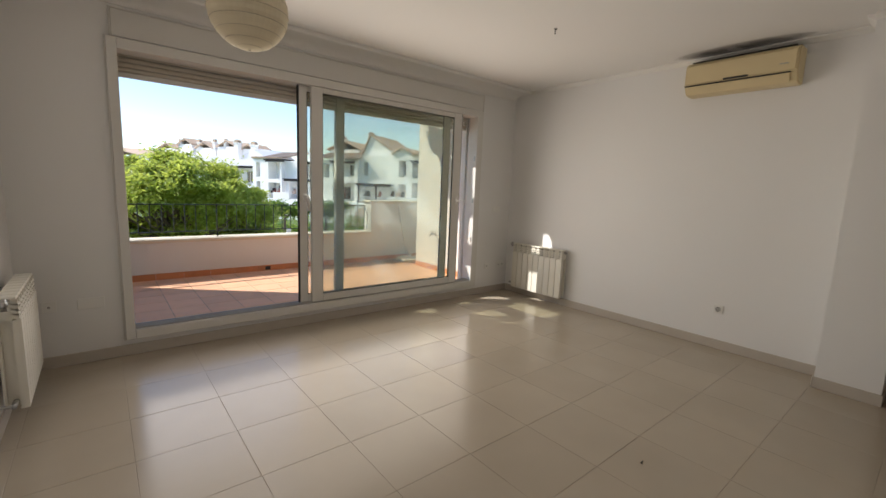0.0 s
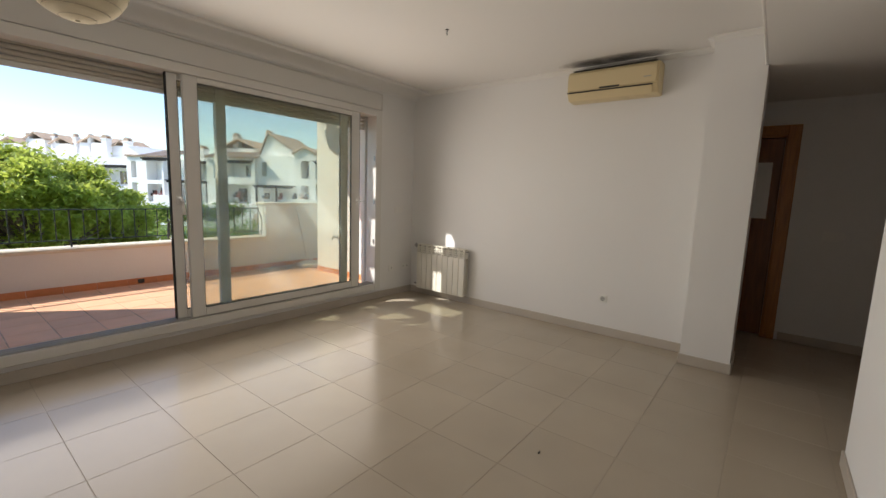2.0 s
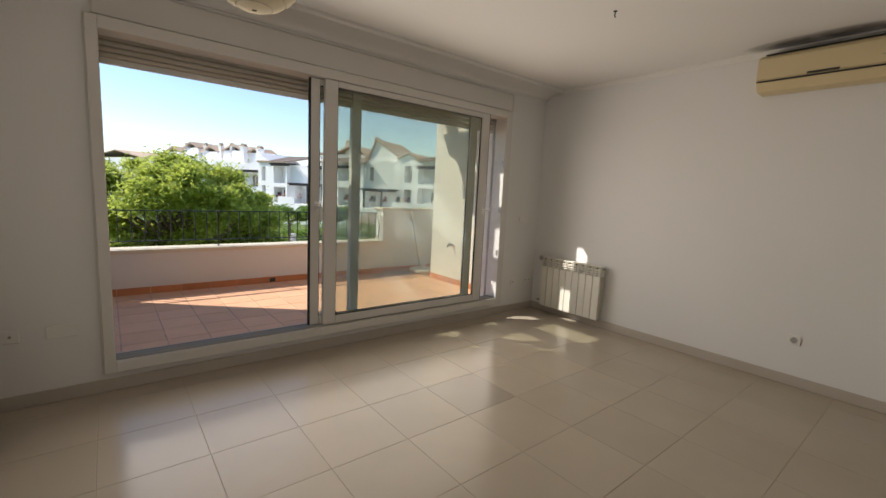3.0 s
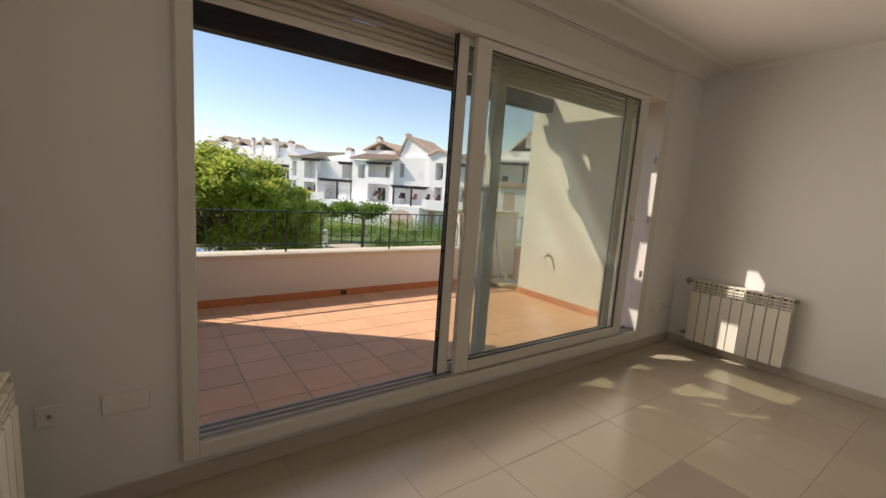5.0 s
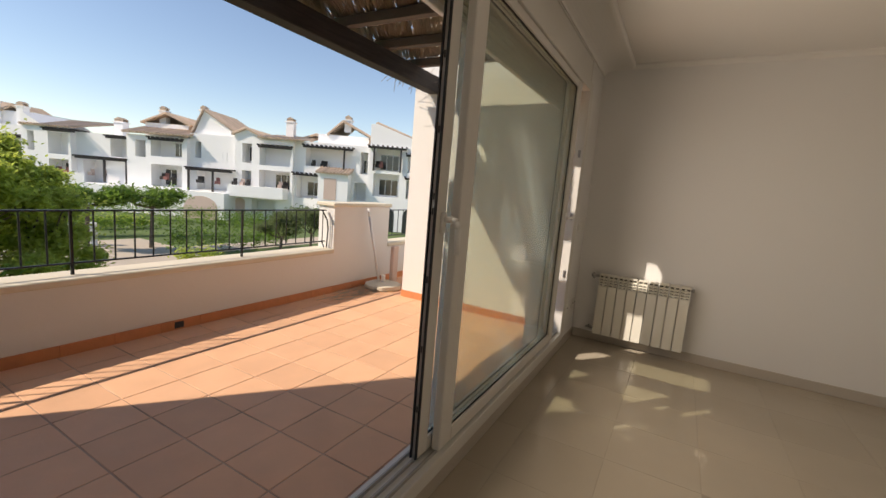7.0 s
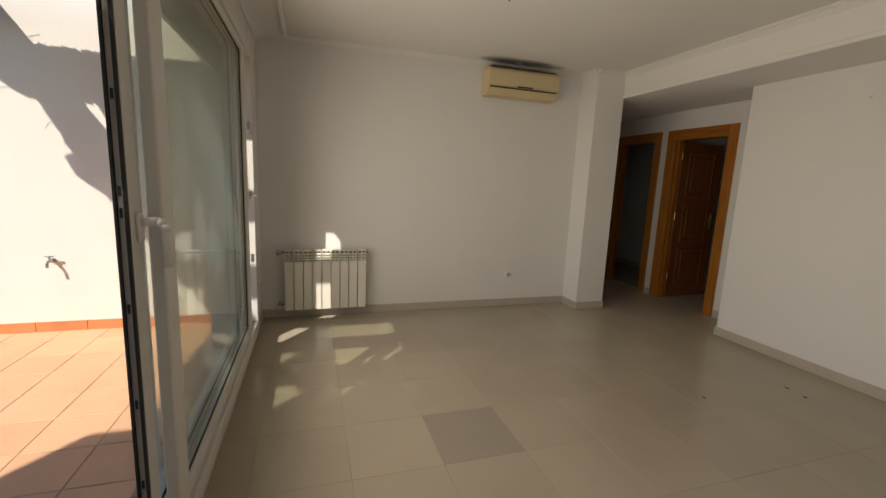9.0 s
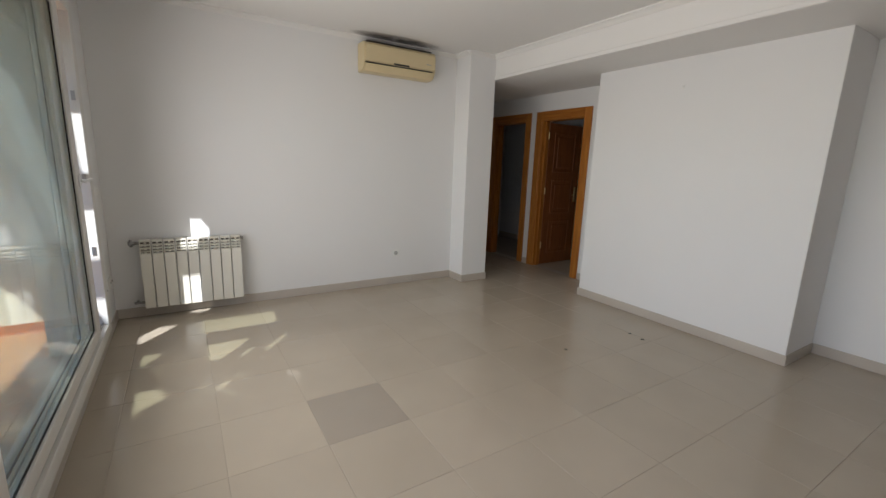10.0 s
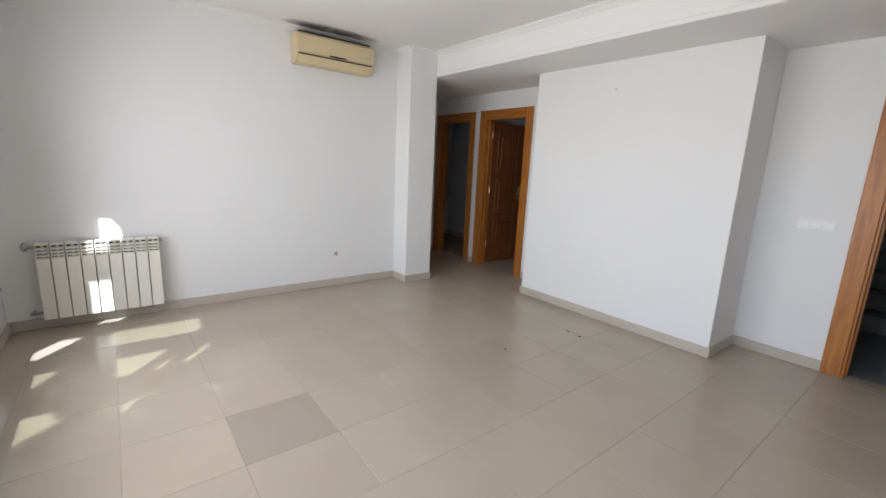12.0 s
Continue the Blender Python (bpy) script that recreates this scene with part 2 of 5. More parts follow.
def box(bm, x0, x1, y0, y1, z0, z1, bevel=0.0, seg=1):
    v = [bm.verts.new((x, y, z)) for x in (x0, x1) for y in (y0, y1) for z in (z0, z1)]
    f = [bm.faces.new([v[i] for i in q]) for q in ((0, 1, 3, 2), (4, 6, 7, 5), (0, 4, 5, 1), (2, 3, 7, 6), (0, 2, 6, 4), (1, 5, 7, 3))]
    if bevel:
        bmesh.ops.bevel(bm, geom=list({e for a in f for e in a.edges}), offset=bevel, segments=seg, affect="EDGES", profile=0.5)
    return bm


def tube(bm, a, b, r0, r1=None, n=10, caps=True):
    a, b = Vector(a), Vector(b)
    r1 = r0 if r1 is None else r1
    d = (b - a).normalized()
    u = d.orthogonal().normalized()
    w = d.cross(u)
    ra = [bm.verts.new(a + (u * math.cos(2 * math.pi * i / n) + w * math.sin(2 * math.pi * i / n)) * r0) for i in range(n)]
    rb = [bm.verts.new(b + (u * math.cos(2 * math.pi * i / n) + w * math.sin(2 * math.pi * i / n)) * r1) for i in range(n)]
    for i in range(n):
        bm.faces.new((ra[i], ra[(i + 1) % n], rb[(i + 1) % n], rb[i]))
    if caps:
        bm.faces.new(ra[::-1])
        bm.faces.new(rb)
    return bm


def pipe(bm, pts, r, n=8):
    for a, b in zip(pts, pts[1:]):
        tube(bm, a, b, r, n=n)
    return bm


def lathe(bm, profile, cx, cy, n=24):
    rings = [[bm.verts.new((cx + r * math.cos(2 * math.pi * i / n), cy + r * math.sin(2 * math.pi * i / n), z)) for i in range(n)] for r, z in profile]
    for p, q in zip(rings, rings[1:]):
        for i in range(n):
            bm.faces.new((p[i], p[(i + 1) % n], q[(i + 1) % n], q[i]))
    bm.faces.new(rings[0][::-1])
    bm.faces.new(rings[-1])
    return bm


def prism(bm, pts, axis, a, b):
    """A polygon of 2D points drawn out along an axis from a to b."""
    def at(p, c):
        return {"x": (c, p[0], p[1]), "y": (p[0], c, p[1]), "z": (p[0], p[1], c)}[axis]
    va, vb = [bm.verts.new(at(p, a)) for p in pts], [bm.verts.new(at(p, b)) for p in pts]
    k = len(pts)
    for i in range(k):
        bm.faces.new((va[i], va[(i + 1) % k], vb[(i + 1) % k], vb[i]))
    bm.faces.new(va[::-1])
    bm.faces.new(vb)
    return bm


def mesh_of(name, bm, material, smooth=False):
    bmesh.ops.recalc_face_normals(bm, faces=bm.faces[:])
    me = bpy.data.meshes.new(name)
    bm.to_mesh(me)
    bm.free()
    me.materials.append(M[material])
    if smooth:
        me.shade_smooth()
    return me


def thing(name, at, label, category, group=""):
    ob = new(name)
    ob.empty_display_size = 0.1
    ob.location = at
    ORIGIN[ob.name] = Vector(at)
    return tagged(ob, label, category, group)


def part(name, bm, material, parent, label="", smooth=False):
    """Link a bmesh, in world metres, as one mesh under a thing or a part."""
    o = ORIGIN.get(parent.name, Vector())
    bmesh.ops.translate(bm, verts=bm.verts[:], vec=-o)
    ob = new(name, mesh_of(name, bm, material, smooth))
    ob.parent = parent
    ORIGIN[ob.name] = o.copy()
    return tagged(ob, label)


def solo(name, bm, material, label, category, group="", smooth=False):
    """A thing of a single mesh, with its origin at the middle of its base."""
    xs = [v.co for v in bm.verts]
    o = Vector(((min(v.x for v in xs) + max(v.x for v in xs)) / 2, (min(v.y for v in xs) + max(v.y for v in xs)) / 2, min(v.z for v in xs)))
    bmesh.ops.translate(bm, verts=bm.verts[:], vec=-o)
    ob = new(name, mesh_of(name, bm, material, smooth))
    ob.location = o
    ORIGIN[ob.name] = o
    return tagged(ob, label, category, group)


def setting(name, bm, material, label=""):
    ob = new(name, mesh_of(name, bm, material))
    ORIGIN[ob.name] = Vector()
    return tagged(ob, label, kind="structure")


def B(*boxes, bevel=0.0):
    bm = bmesh.new()
    for b in boxes:
        box(bm, *b, bevel=bevel)
    return bm

# ---- the room ----
XW, XE, YN, YS = -0.02, 4.90, 4.44, -0.47      # inner wall faces
ZC, ZS, YB = 2.68, 2.41, 0.64                  # ceiling, soffit underside, soffit face
WX0, WX1, WZ0, WZ1 = 0.56, 4.27, 0.13, 2.36    # window opening
T = 0.30

setting("wall_north", B((XW - T, WX0, YN, YN + T, -0.3, 2.95), (WX1, XE + 0.15, YN, YN + T, -0.3, 2.95), (WX0, WX1, YN, YN + T, 2.60, 2.95), (WX0, WX1, YN, YN + 0.125, -0.3, WZ0), (WX0, WX1, YN, YN + 0.05, WZ1, 2.60)), "paint", "white painted wall round the terrace window")
setting("wall_east", B((XE, XE + 0.12, 0.99, YN, -0.1, 2.9)), "paint", "plain white painted wall")
setting("column", B((4.615, XE + 0.12, YB, 1.0, 0.0, 2.9)), "paint", "white painted pillar at the hall opening")
setting("wall_west", B((XW - T, XW, YS - 0.1, YN, -0.1, 2.9)), "paint", "white painted wall")
# south wall with the stair door and the two hall doors
D3 = (0.02, 0.905)
D2 = (4.17, 4.93)
D1 = (5.23, 5.93)
DH = 2.085
setting("wall_south", B((-1.3, D3[0], YS - 0.12, YS, -0.1, 2.9), (D3[1], D2[0], YS - 0.12, YS, -0.1, 2.9), (D2[1], D1[0], YS - 0.12, YS, -0.1, 2.9), (D1[1], 7.4, YS - 0.12, YS, -0.1, 2.9),
        (D3[0], D3[1], YS - 0.12, YS, DH + 0.01, 2.9), (D2[0], D2[1], YS - 0.12, YS, DH, 2.9), (D1[0], D1[1], YS - 0.12, YS, DH, 2.9)), "paint", "white painted wall with doorways")
setting("wall_box", B((1.61, 3.595, YS, 0.05, 0.0, 2.5), bevel=0.004), "paint", "white boxed-out wall between stair and hall")
D0 = (0.45, 1.19)
setting("wall_hall_east", B((6.05, 6.17, YS, D0[0], -0.1, 2.9), (6.05, 6.17, D0[1], 1.6, -0.1, 2.9), (6.05, 6.17, D0[0], D0[1], DH, 2.9)), "paint", "white hall wall with a door")
setting("wall_hall_north", B((XE + 0.12, 6.17, 1.6, 1.72, -0.1, 2.9)), "paint", "white hall wall")
setting("ceiling", B((XW - T, XE + 0.15, YB + 0.0, YN + T, ZC, ZC + 0.2)), "ceiling", "white plaster ceiling")
setting("ceiling_soffit", B((XW - T, 4.615, YS - 0.1, YB, ZS, ZC + 0.2), (4.615, 6.2, YS - 0.1, YB - 0.002, ZS, ZC + 0.2), (XE + 0.12, 6.2, YB - 0.002, 1.7, ZS, ZC + 0.2)), "ceiling", "lowered white plaster ceiling over the hall")


def cove(bm, p0, p1, inward, w=0.085, h=0.05, z=ZC):
    """A plaster cornice run along a wall: two steps and a slope."""
    p0, p1, d = Vector((*p0, 0)), Vector((*p1, 0)), Vector((*inward, 0))
    prof = [(0, 0), (w, 0), (w, -0.012), (w * 0.62, -0.02), (w * 0.30, -h * 0.8), (w * 0.1, -h), (0, -h)]
    rows = [[bm.verts.new(p + d * a + Vector((0, 0, z + b))) for a, b in prof] for p in (p0, p1)]
    k = len(prof)
    for i in range(k):
        bm.faces.new((rows[0][i], rows[0][(i + 1) % k], rows[1][(i + 1) % k], rows[1][i]))
    bm.faces.new(rows[0])
    bm.faces.new(rows[1][::-1])


bm = bmesh.new()
cove(bm, (XE, YN), (XE, 1.0), (-1, 0), w=0.05, h=0.04)
cove(bm, (XE, 1.0), (4.615, 1.0), (0, 1), w=0.05, h=0.04)
cove(bm, (4.615, 1.0), (4.615, YB), (-1, 0), w=0.05, h=0.04)
cove(bm, (4.615, YB), (XW, YB), (0, 1), w=0.06, h=0.045)
cove(bm, (XW, YB), (XW, YN), (1, 0), w=0.05, h=0.04)
# the deep concave cornice over the window, with a bead along its front
W, H = 0.275, 0.095
prof = [(0, 0), (W, 0), (W, -0.022), (W - 0.010, -0.034), (W - 0.030, -0.036), (W - 0.034, -0.014)]
prof += [(W - 0.034 - (W - 0.046) * math.sin(a), -0.014 - (H - 0.026) * (1 - math.cos(a))) for a in [math.pi / 2 * k / 9 for k in range(1, 10)]] + [(0.012, -H), (0, -H)]
prism(bm, [(YN - a, ZC + b) for a, b in prof], "x", XW, XE)
setting("cornice", bm, "ceiling", "white plaster cornice")
setting("soffit_trim", B((XW, 4.61, YB, YB + 0.018, ZS, ZS + 0.035), bevel=0.004), "ceiling", "white plaster edge strip")


def skirting(name, runs, h=0.085, d=0.012):
    for x0, x1, y0, y1 in runs:
        setting(name, B((x0, x1, y0, y1, 0.0, h), bevel=0.003), "base", "beige tile skirting")


skirting("baseboard", [(XW, XE, YN - 0.012, YN), (XE - 0.012, XE, 1.0, YN - 0.012), (4.603, XE - 0.012, 1.0, 1.012), (4.603, 4.615, YB - 0.012, 1.0), (4.615, 5.02, YB - 0.012, YB),
                       (XW, XW + 0.012, YS, YN - 0.012), (1.598, 3.607, 0.05, 0.062), (1.598, 1.61, YS + 0.012, 0.05), (3.595, 3.607, YS + 0.012, 0.05),
                       (0.995, 1.598, YS, YS + 0.012), (3.607, 4.07, YS, YS + 0.012), (5.03, 5.13, YS, YS + 0.012), (6.038, 6.05, YS, 0.33)])

# sub-floor under the tiles; the tiles themselves come last
setting("floor", B((XW - 0.3, 6.17, YS - 0.12, YN + 0.1, -0.2, -0.0014)), "grout", "beige porcelain tile floor with thin dark joints")

# rooms behind the doorways
setting("wall_stair_room", B((-1.3, -1.2, -5.0, YS - 0.12, -0.1, 2.9), (1.47, 1.57, -5.0, YS - 0.12, -0.1, 2.9), (-1.3, 1.57, -5.1, -5.0, -0.1, 2.9), (-1.3, 1.57, -5.0, YS - 0.12, 2.84, 2.9)), "dim_stair_paint", "pale stairwell walls")
setting("floor_stair_room", B((-1.3, 1.57, -5.0, YS - 0.122, -0.2, -0.002)), "stone", "grey stone landing")
setting("wall_inner_rooms", B((3.3, 3.42, -3.6, YS - 0.12, -0.1, 2.6), (7.3, 7.4, -3.6, YS - 0.12, -0.1, 2.6), (3.3, 5.13, -3.7, -3.6, -0.1, 2.6), (5.13, 7.4, -1.9, -1.8, -0.1, 2.6), (5.09, 5.13, -3.6, YS - 0.12, -0.1, 2.6)), "room", "pale walls of the rooms behind the hall")
setting("ceiling_inner_rooms", B((3.3, 7.4, -3.7, YS - 0.12, 2.5, 2.6)), "room", "white ceiling of the rooms behind the hall")
setting("floor_inner_rooms", B((3.42, 7.3, -3.6, YS - 0.122, -0.2, -0.002)), "tile", "beige floor of the rooms behind the hall")
setting("wall_bathroom", B((6.17, 8.0, -0.2, -0.1, -0.1, 2.6), (6.17, 8.0, 1.7, 1.8, -0.1, 2.6), (8.0, 8.1, -0.2, 1.8, -0.1, 2.6), (6.17, 8.1, -0.2, 1.8, 2.5, 2.6), (6.17, 8.1, -0.2, 1.8, -0.2, -0.002)), "room", "unlit room beyond the hall door")

# ---- the terrace ----
ZT, YP = -0.01, 7.30
setting("terrace_floor", B((-3.0, 8.2, YN + 0.126, 7.30, -0.3, ZT - 0.003)), "terr_grout", "terracotta tiled terrace with dark joints")
setting("parapet", B((-3.0, 4.33, YP, YP + 0.26, -0.3, 0.50), (5.44, 8.2, YP, YP + 0.26, -0.3, 0.50)), "render_w", "low white rendered parapet")
setting("parapet_coping", B((-3.0, 4.33, YP - 0.025, YP + 0.285, 0.50, 0.55), (5.44, 8.2, YP - 0.025, YP + 0.285, 0.50, 0.55), bevel=0.008), "coping", "cream coping of the parapet")
setting("parapet_pier", B((4.33, 5.44, YP, YP + 0.26, -0.3, 1.075)), "render_w", "white rendered pier of the parapet")
setting("pier_coping", B((4.30, 5.47, YP - 0.025, YP + 0.285, 1.075, 1.12), bevel=0.008), "coping", "cream coping of the pier")
setting("terrace_wall_east", B((4.87, 8.2, YN + 0.3, 6.60, -0.3, 3.6)), "render_w", "white rendered side wall of the terrace")
setting("terrace_wall_west", B((-3.0, 0.0, YN + 0.3, 7.55, -0.3, 3.45)), "render_w", "white rendered side wall of the terrace")
setting("facade", B((-3.0, 8.2, YN + 0.3, YN + 0.32, 2.6, 3.6), (-3.0, WX0, YN + 0.3, YN + 0.32, -0.1, 2.6), (WX1, 8.2, YN + 0.3, YN + 0.32, -0.1, 2.6)), "render_w", "white rendered house front")

beam = thing("pergola_beam", (2.4, 6.33, 2.49), "dark stained timber beam carrying the pergola", "beam")
part("timber", B((0.002, 4.868, 6.26, 6.40, 2.49, 2.67), bevel=0.006), "beam", beam)

# pergola over the terrace: rafters on the beam, worn reed matting on top
pergola = thing("pergola", (2.4, 5.5, 2.67), "dark timber pergola rafters under torn reed matting", "pergola")
for i in range(8):
    x = 0.475 + 0.567 * i
    part("rafter", B((x - 0.035, x + 0.035, YN + 0.32, 6.66, 2.672, 2.752), bevel=0.004), "beam_end", pergola)
part("wall_plate", B((0.0, 4.87, YN + 0.32, YN + 0.37, 2.57, 2.671), bevel=0.004), "beam", pergola)
# torn gaps in the matting, as corners (x, y)
HOLES = [((2.15, 5.77), (2.15, 5.165), (1.747, 5.17), (1.747, 5.77)), ((1.58, 5.75), (1.58, 5.31), (1.18, 5.50), (1.18, 5.755)),
         ((2.15, 6.15), (2.15, 5.89), (1.74, 6.10), (1.727, 6.22)), ((1.58, 6.17), (1.58, 6.085), (1.45, 6.035), (1.267, 6.166)),
         ((1.01, 6.165), (1.01, 6.066), (0.78, 5.99), (0.665, 6.155)), ((2.72, 5.60), (2.72, 5.34), (2.30, 5.63), (2.30, 5.95)),
         ((3.29, 5.15), (3.29, 5.07), (2.84, 5.14), (2.84, 5.48)), ((1.434, 5.194), (1.414, 5.174), (1.18, 5.363), (1.20, 5.383)),
         ((0.84, 5.665), (0.822, 5.645), (0.717, 5.723), (0.735, 5.743)), ((4.11, 6.38), (4.11, 6.25), (4.00, 6.28), (3.88, 6.38))]
# torn front edge of the matting: y by stretches of x
FRONT = [(0.0, 6.80), (1.2, 6.84), (2.3, 6.78), (3.46, 6.77), (3.60, 6.85), (3.73, 6.81), (3.74, 6.73), (4.11, 6.65), (4.13, 6.70), (4.22, 6.78), (4.5, 6.72)]


def front_edge(x):
    for (a, p), (b, q) in zip(FRONT, FRONT[1:]):
        if a <= x <= b:
            return p + (q - p) * (x - a) / (b - a)
    return 6.7


def in_gap(x, y):
    for q in HOLES:
        if all((q[i][0] - q[i - 1][0]) * (y - q[i - 1][1]) - (q[i][1] - q[i - 1][1]) * (x - q[i - 1][0]) < 0.0 for i in range(4)):
            return True
    return False


def reed_sheet():
    rnd = random.Random(4)
    verts, faces = [], []

    def stick(cx, cy, z, ang, ln, r, dz):
        dx, dy = math.cos(ang), math.sin(ang)
        k = len(verts)
        for s in (-0.5, 0.5):
            for j in range(3):
                a = 2 * math.pi * j / 3
                verts.append((cx + dx * ln * s - dy * r * math.cos(a), cy + dy * ln * s + dx * r * math.cos(a), z + r * math.sin(a) + dz * s))
        for j in range(3):
            faces.append((k + j, k + (j + 1) % 3, k + 3 + (j + 1) % 3, k + 3 + j))

    for n in range(11500):
        ang = radians(30) + rnd.gauss(0, 0.06)
        ln = rnd.uniform(0.2, 0.5)
        cx, cy = rnd.uniform(-0.1, 4.6), rnd.uniform(YN + 0.25, 6.95)
        if cx < 1.2 and rnd.random() < 0.45:
            continue
        z, r, dz = 2.765 + rnd.uniform(0, 0.03), rnd.uniform(0.004, 0.009), rnd.uniform(-0.01, 0.01)
        dx, dy, steps = math.cos(ang), math.sin(ang), 24
        run = []
        for k in range(steps + 2):
            u = ln * (k / steps - 0.5)
            px, py = cx + dx * u, cy + dy * u
            ok = k <= steps and 0.02 < px < 4.48 and YN + 0.33 < py < front_edge(px) and not in_gap(px, py)
            if ok:
                run.append(u)
            elif run:
                if run[-1] - run[0] > 0.02:
                    m = (run[0] + run[-1]) / 2
                    stick(cx + dx * m, cy + dy * m, z, ang, run[-1] - run[0], r, dz)
                run = []
    for n in range(26):
        stick(rnd.uniform(4.2, 4.84), rnd.uniform(6.3, 6.6), 2.60, radians(40) + rnd.gauss(0, 0.5), 0.3, 0.003, rnd.uniform(-0.3, 0.1))
    me = bpy.data.meshes.new("reed_matting")
    me.from_pydata(verts, [], faces)
    me.materials.append(M["reed"])
    ob = new("reed_matting", me)
    return tagged(ob, "torn sun-bleached reed matting lying on the pergola", "matting", kind="stuff")


reed_sheet()


def railing(name, x0, x1, label, bend):
    r = thing(name, ((x0 + x1) / 2, YP + 0.12, 0.55), label, "railing", "terrace railings")
    y = YP + 0.12
    part("top_rail", B((x0, x1, y - 0.02, y + 0.02, 1.015, 1.027), bevel=0.002), "black", r)
    part("bottom_rail", B((x0, x1, y - 0.012, y + 0.012, 0.630, 0.642), bevel=0.002), "black", r)
    first = 1.80 - 1.364 * 4 if bend else x0 + 0.08
    n = int((x1 - first) / 0.1364) + 1
    for i in range(n):
        x = first + 0.1364 * i
        if x < x0:
            continue
        if i % 10 == 0:
            part("post", B((x - 0.009, x + 0.009, y - 0.009, y + 0.009, 0.549, 1.015)), "black", r)
        elif x < x1 - 0.02:
            bm = bmesh.new()
            tube(bm, (x, y, 0.642), (x, y, 1.015), 0.0065, n=6)
            part("baluster", bm, "black", r)
    if bend:
        bm = bmesh.new()
        pipe(bm, [(x1 - 0.14, y, 1.021), (x1 - 0.06, y, 1.021), (x1 - 0.02, y - 0.05, 0.90), (x1 - 0.01, y - 0.06, 0.79), (x1 - 0.02, y - 0.05, 0.56)], 0.008)
        pipe(bm, [(x1 - 0.14, y, 0.636), (x1 - 0.05, y, 0.636), (x1 - 0.03, y - 0.02, 0.56)], 0.008)
        part("end_scroll", bm, "black", r)
    return r


railing("terrace_railing", -1.5, 4.30, "black iron balustrade on the cream coping", True)
railing("terrace_railing", 5.48, 8.1, "black iron balustrade beyond the rendered pier", False)

# wall tap
tap = thing("garden_tap", (4.84, 6.06, 0.58), "old metal garden tap on the white wall", "tap")
bm = bmesh.new()
tube(bm, (4.87, 6.06, 0.615), (4.855, 6.06, 0.615), 0.022)
part("flange", bm, "steel", tap)
bm = bmesh.new()
pipe(bm, [(4.855, 6.06, 0.615), (4.79, 6.06, 0.62), (4.77, 6.06, 0.605), (4.765, 6.06, 0.57)], 0.011)
part("spout", bm, "steel", tap)
bm = bmesh.new()
tube(bm, (4.81, 6.06, 0.625), (4.81, 6.06, 0.655), 0.008)
box(bm, 4.80, 4.82, 6.03, 6.09, 0.655, 0.665, bevel=0.003)
part("lever", bm, "steel", tap)

# parasol base with a bare white pole leaning on the pier
para = thing("parasol_stand", (5.02, 7.02, ZT), "concrete parasol stand on the terracotta tiles", "parasol stand")
bm = bmesh.new()
lathe(bm, [(0.24, ZT + 0.003), (0.25, ZT + 0.02), (0.24, ZT + 0.06), (0.20, ZT + 0.075), (0.06, ZT + 0.085)], 5.02, 7.02, 28)
part("disc", bm, "coping", para, "grey-white cast concrete disc")
bm = bmesh.new()
tube(bm, (5.02, 7.02, ZT + 0.08), (5.02, 7.02, ZT + 0.18), 0.028, n=16)
part("socket", bm, "socket", para)
bm = bmesh.new()
pipe(bm, [(4.98, 7.06, ZT + 0.10), (4.885, 7.21, 0.95), (4.875, 7.225, 1.06)], 0.017, n=12)
solo("parasol_pole", bm, "socket", "bare white parasol pole leaning on the pier", "pole", smooth=True)
bm = bmesh.new()
box(bm, 5.20, 5.32, 7.00, 7.06, ZT, 0.55, bevel=0.01)
solo("leaning_board", bm, "pinkwall", "weathered board standing behind the wall corner", "board")


def dry_reeds():
    rnd = random.Random(9)
    bm = bmesh.new()
    for i in range(150):
        x, y = rnd.gauss(4.62, 0.26), rnd.gauss(7.03, 0.11)
        if y > 7.26 or x > 5.3:
            continue
        a, ln = rnd.uniform(-0.5, 0.9), rnd.uniform(0.05, 0.35)
        z = ZT + rnd.uniform(0.004, 0.035)
        tube(bm, (x, y, z), (x + math.cos(a) * ln, min(y + math.sin(a) * ln, 7.27), z + rnd.uniform(-0.002, 0.02)), 0.0035, 0.002, n=3, caps=False)
    ob = new("fallen_reeds", mesh_of("fallen_reeds", bm, "reed"))
    tagged(ob, "heap of fallen dry reeds in the terrace corner", "debris", kind="stuff")


dry_reeds()
setting("drain_outlet", B((2.44, 2.52, YP - 0.016, YP - 0.004, ZT + 0.012, ZT + 0.07), bevel=0.004), "dark", "dark square drain hole in the skirting")

# ---- the terrace window ----
win = thing("window_1", (2.4, 4.45, WZ0), "wide white sliding terrace window with its sashes pushed together", "window")
tagged(win, kind="structure")
FY0, FY1 = 4.395, 4.56
part("window_frame", B((WX0, 0.622, FY0, FY1, WZ0, WZ1), bevel=0.004), "pvc", win, "white frame jamb")
part("window_frame", B((4.175, WX1, FY0, FY1, WZ0, WZ1), bevel=0.004), "pvc", win, "white frame jamb")
part("window_frame", B((0.622, 4.175, FY0, FY1, 2.285, WZ1), bevel=0.004), "pvc", win, "white frame head")
part("window_frame", B((0.622, 4.175, FY0, FY1, WZ0, 0.205), bevel=0.004), "pvc", win, "white frame foot")
part("casing_strip", B((WX0 - 0.012, WX0, YN - 0.006, YN - 0.001, WZ0 - 0.01, WZ1 + 0.01), (WX1, WX1 + 0.012, YN - 0.006, YN - 0.001, WZ0 - 0.01, WZ1 + 0.01)), "pvc", win)
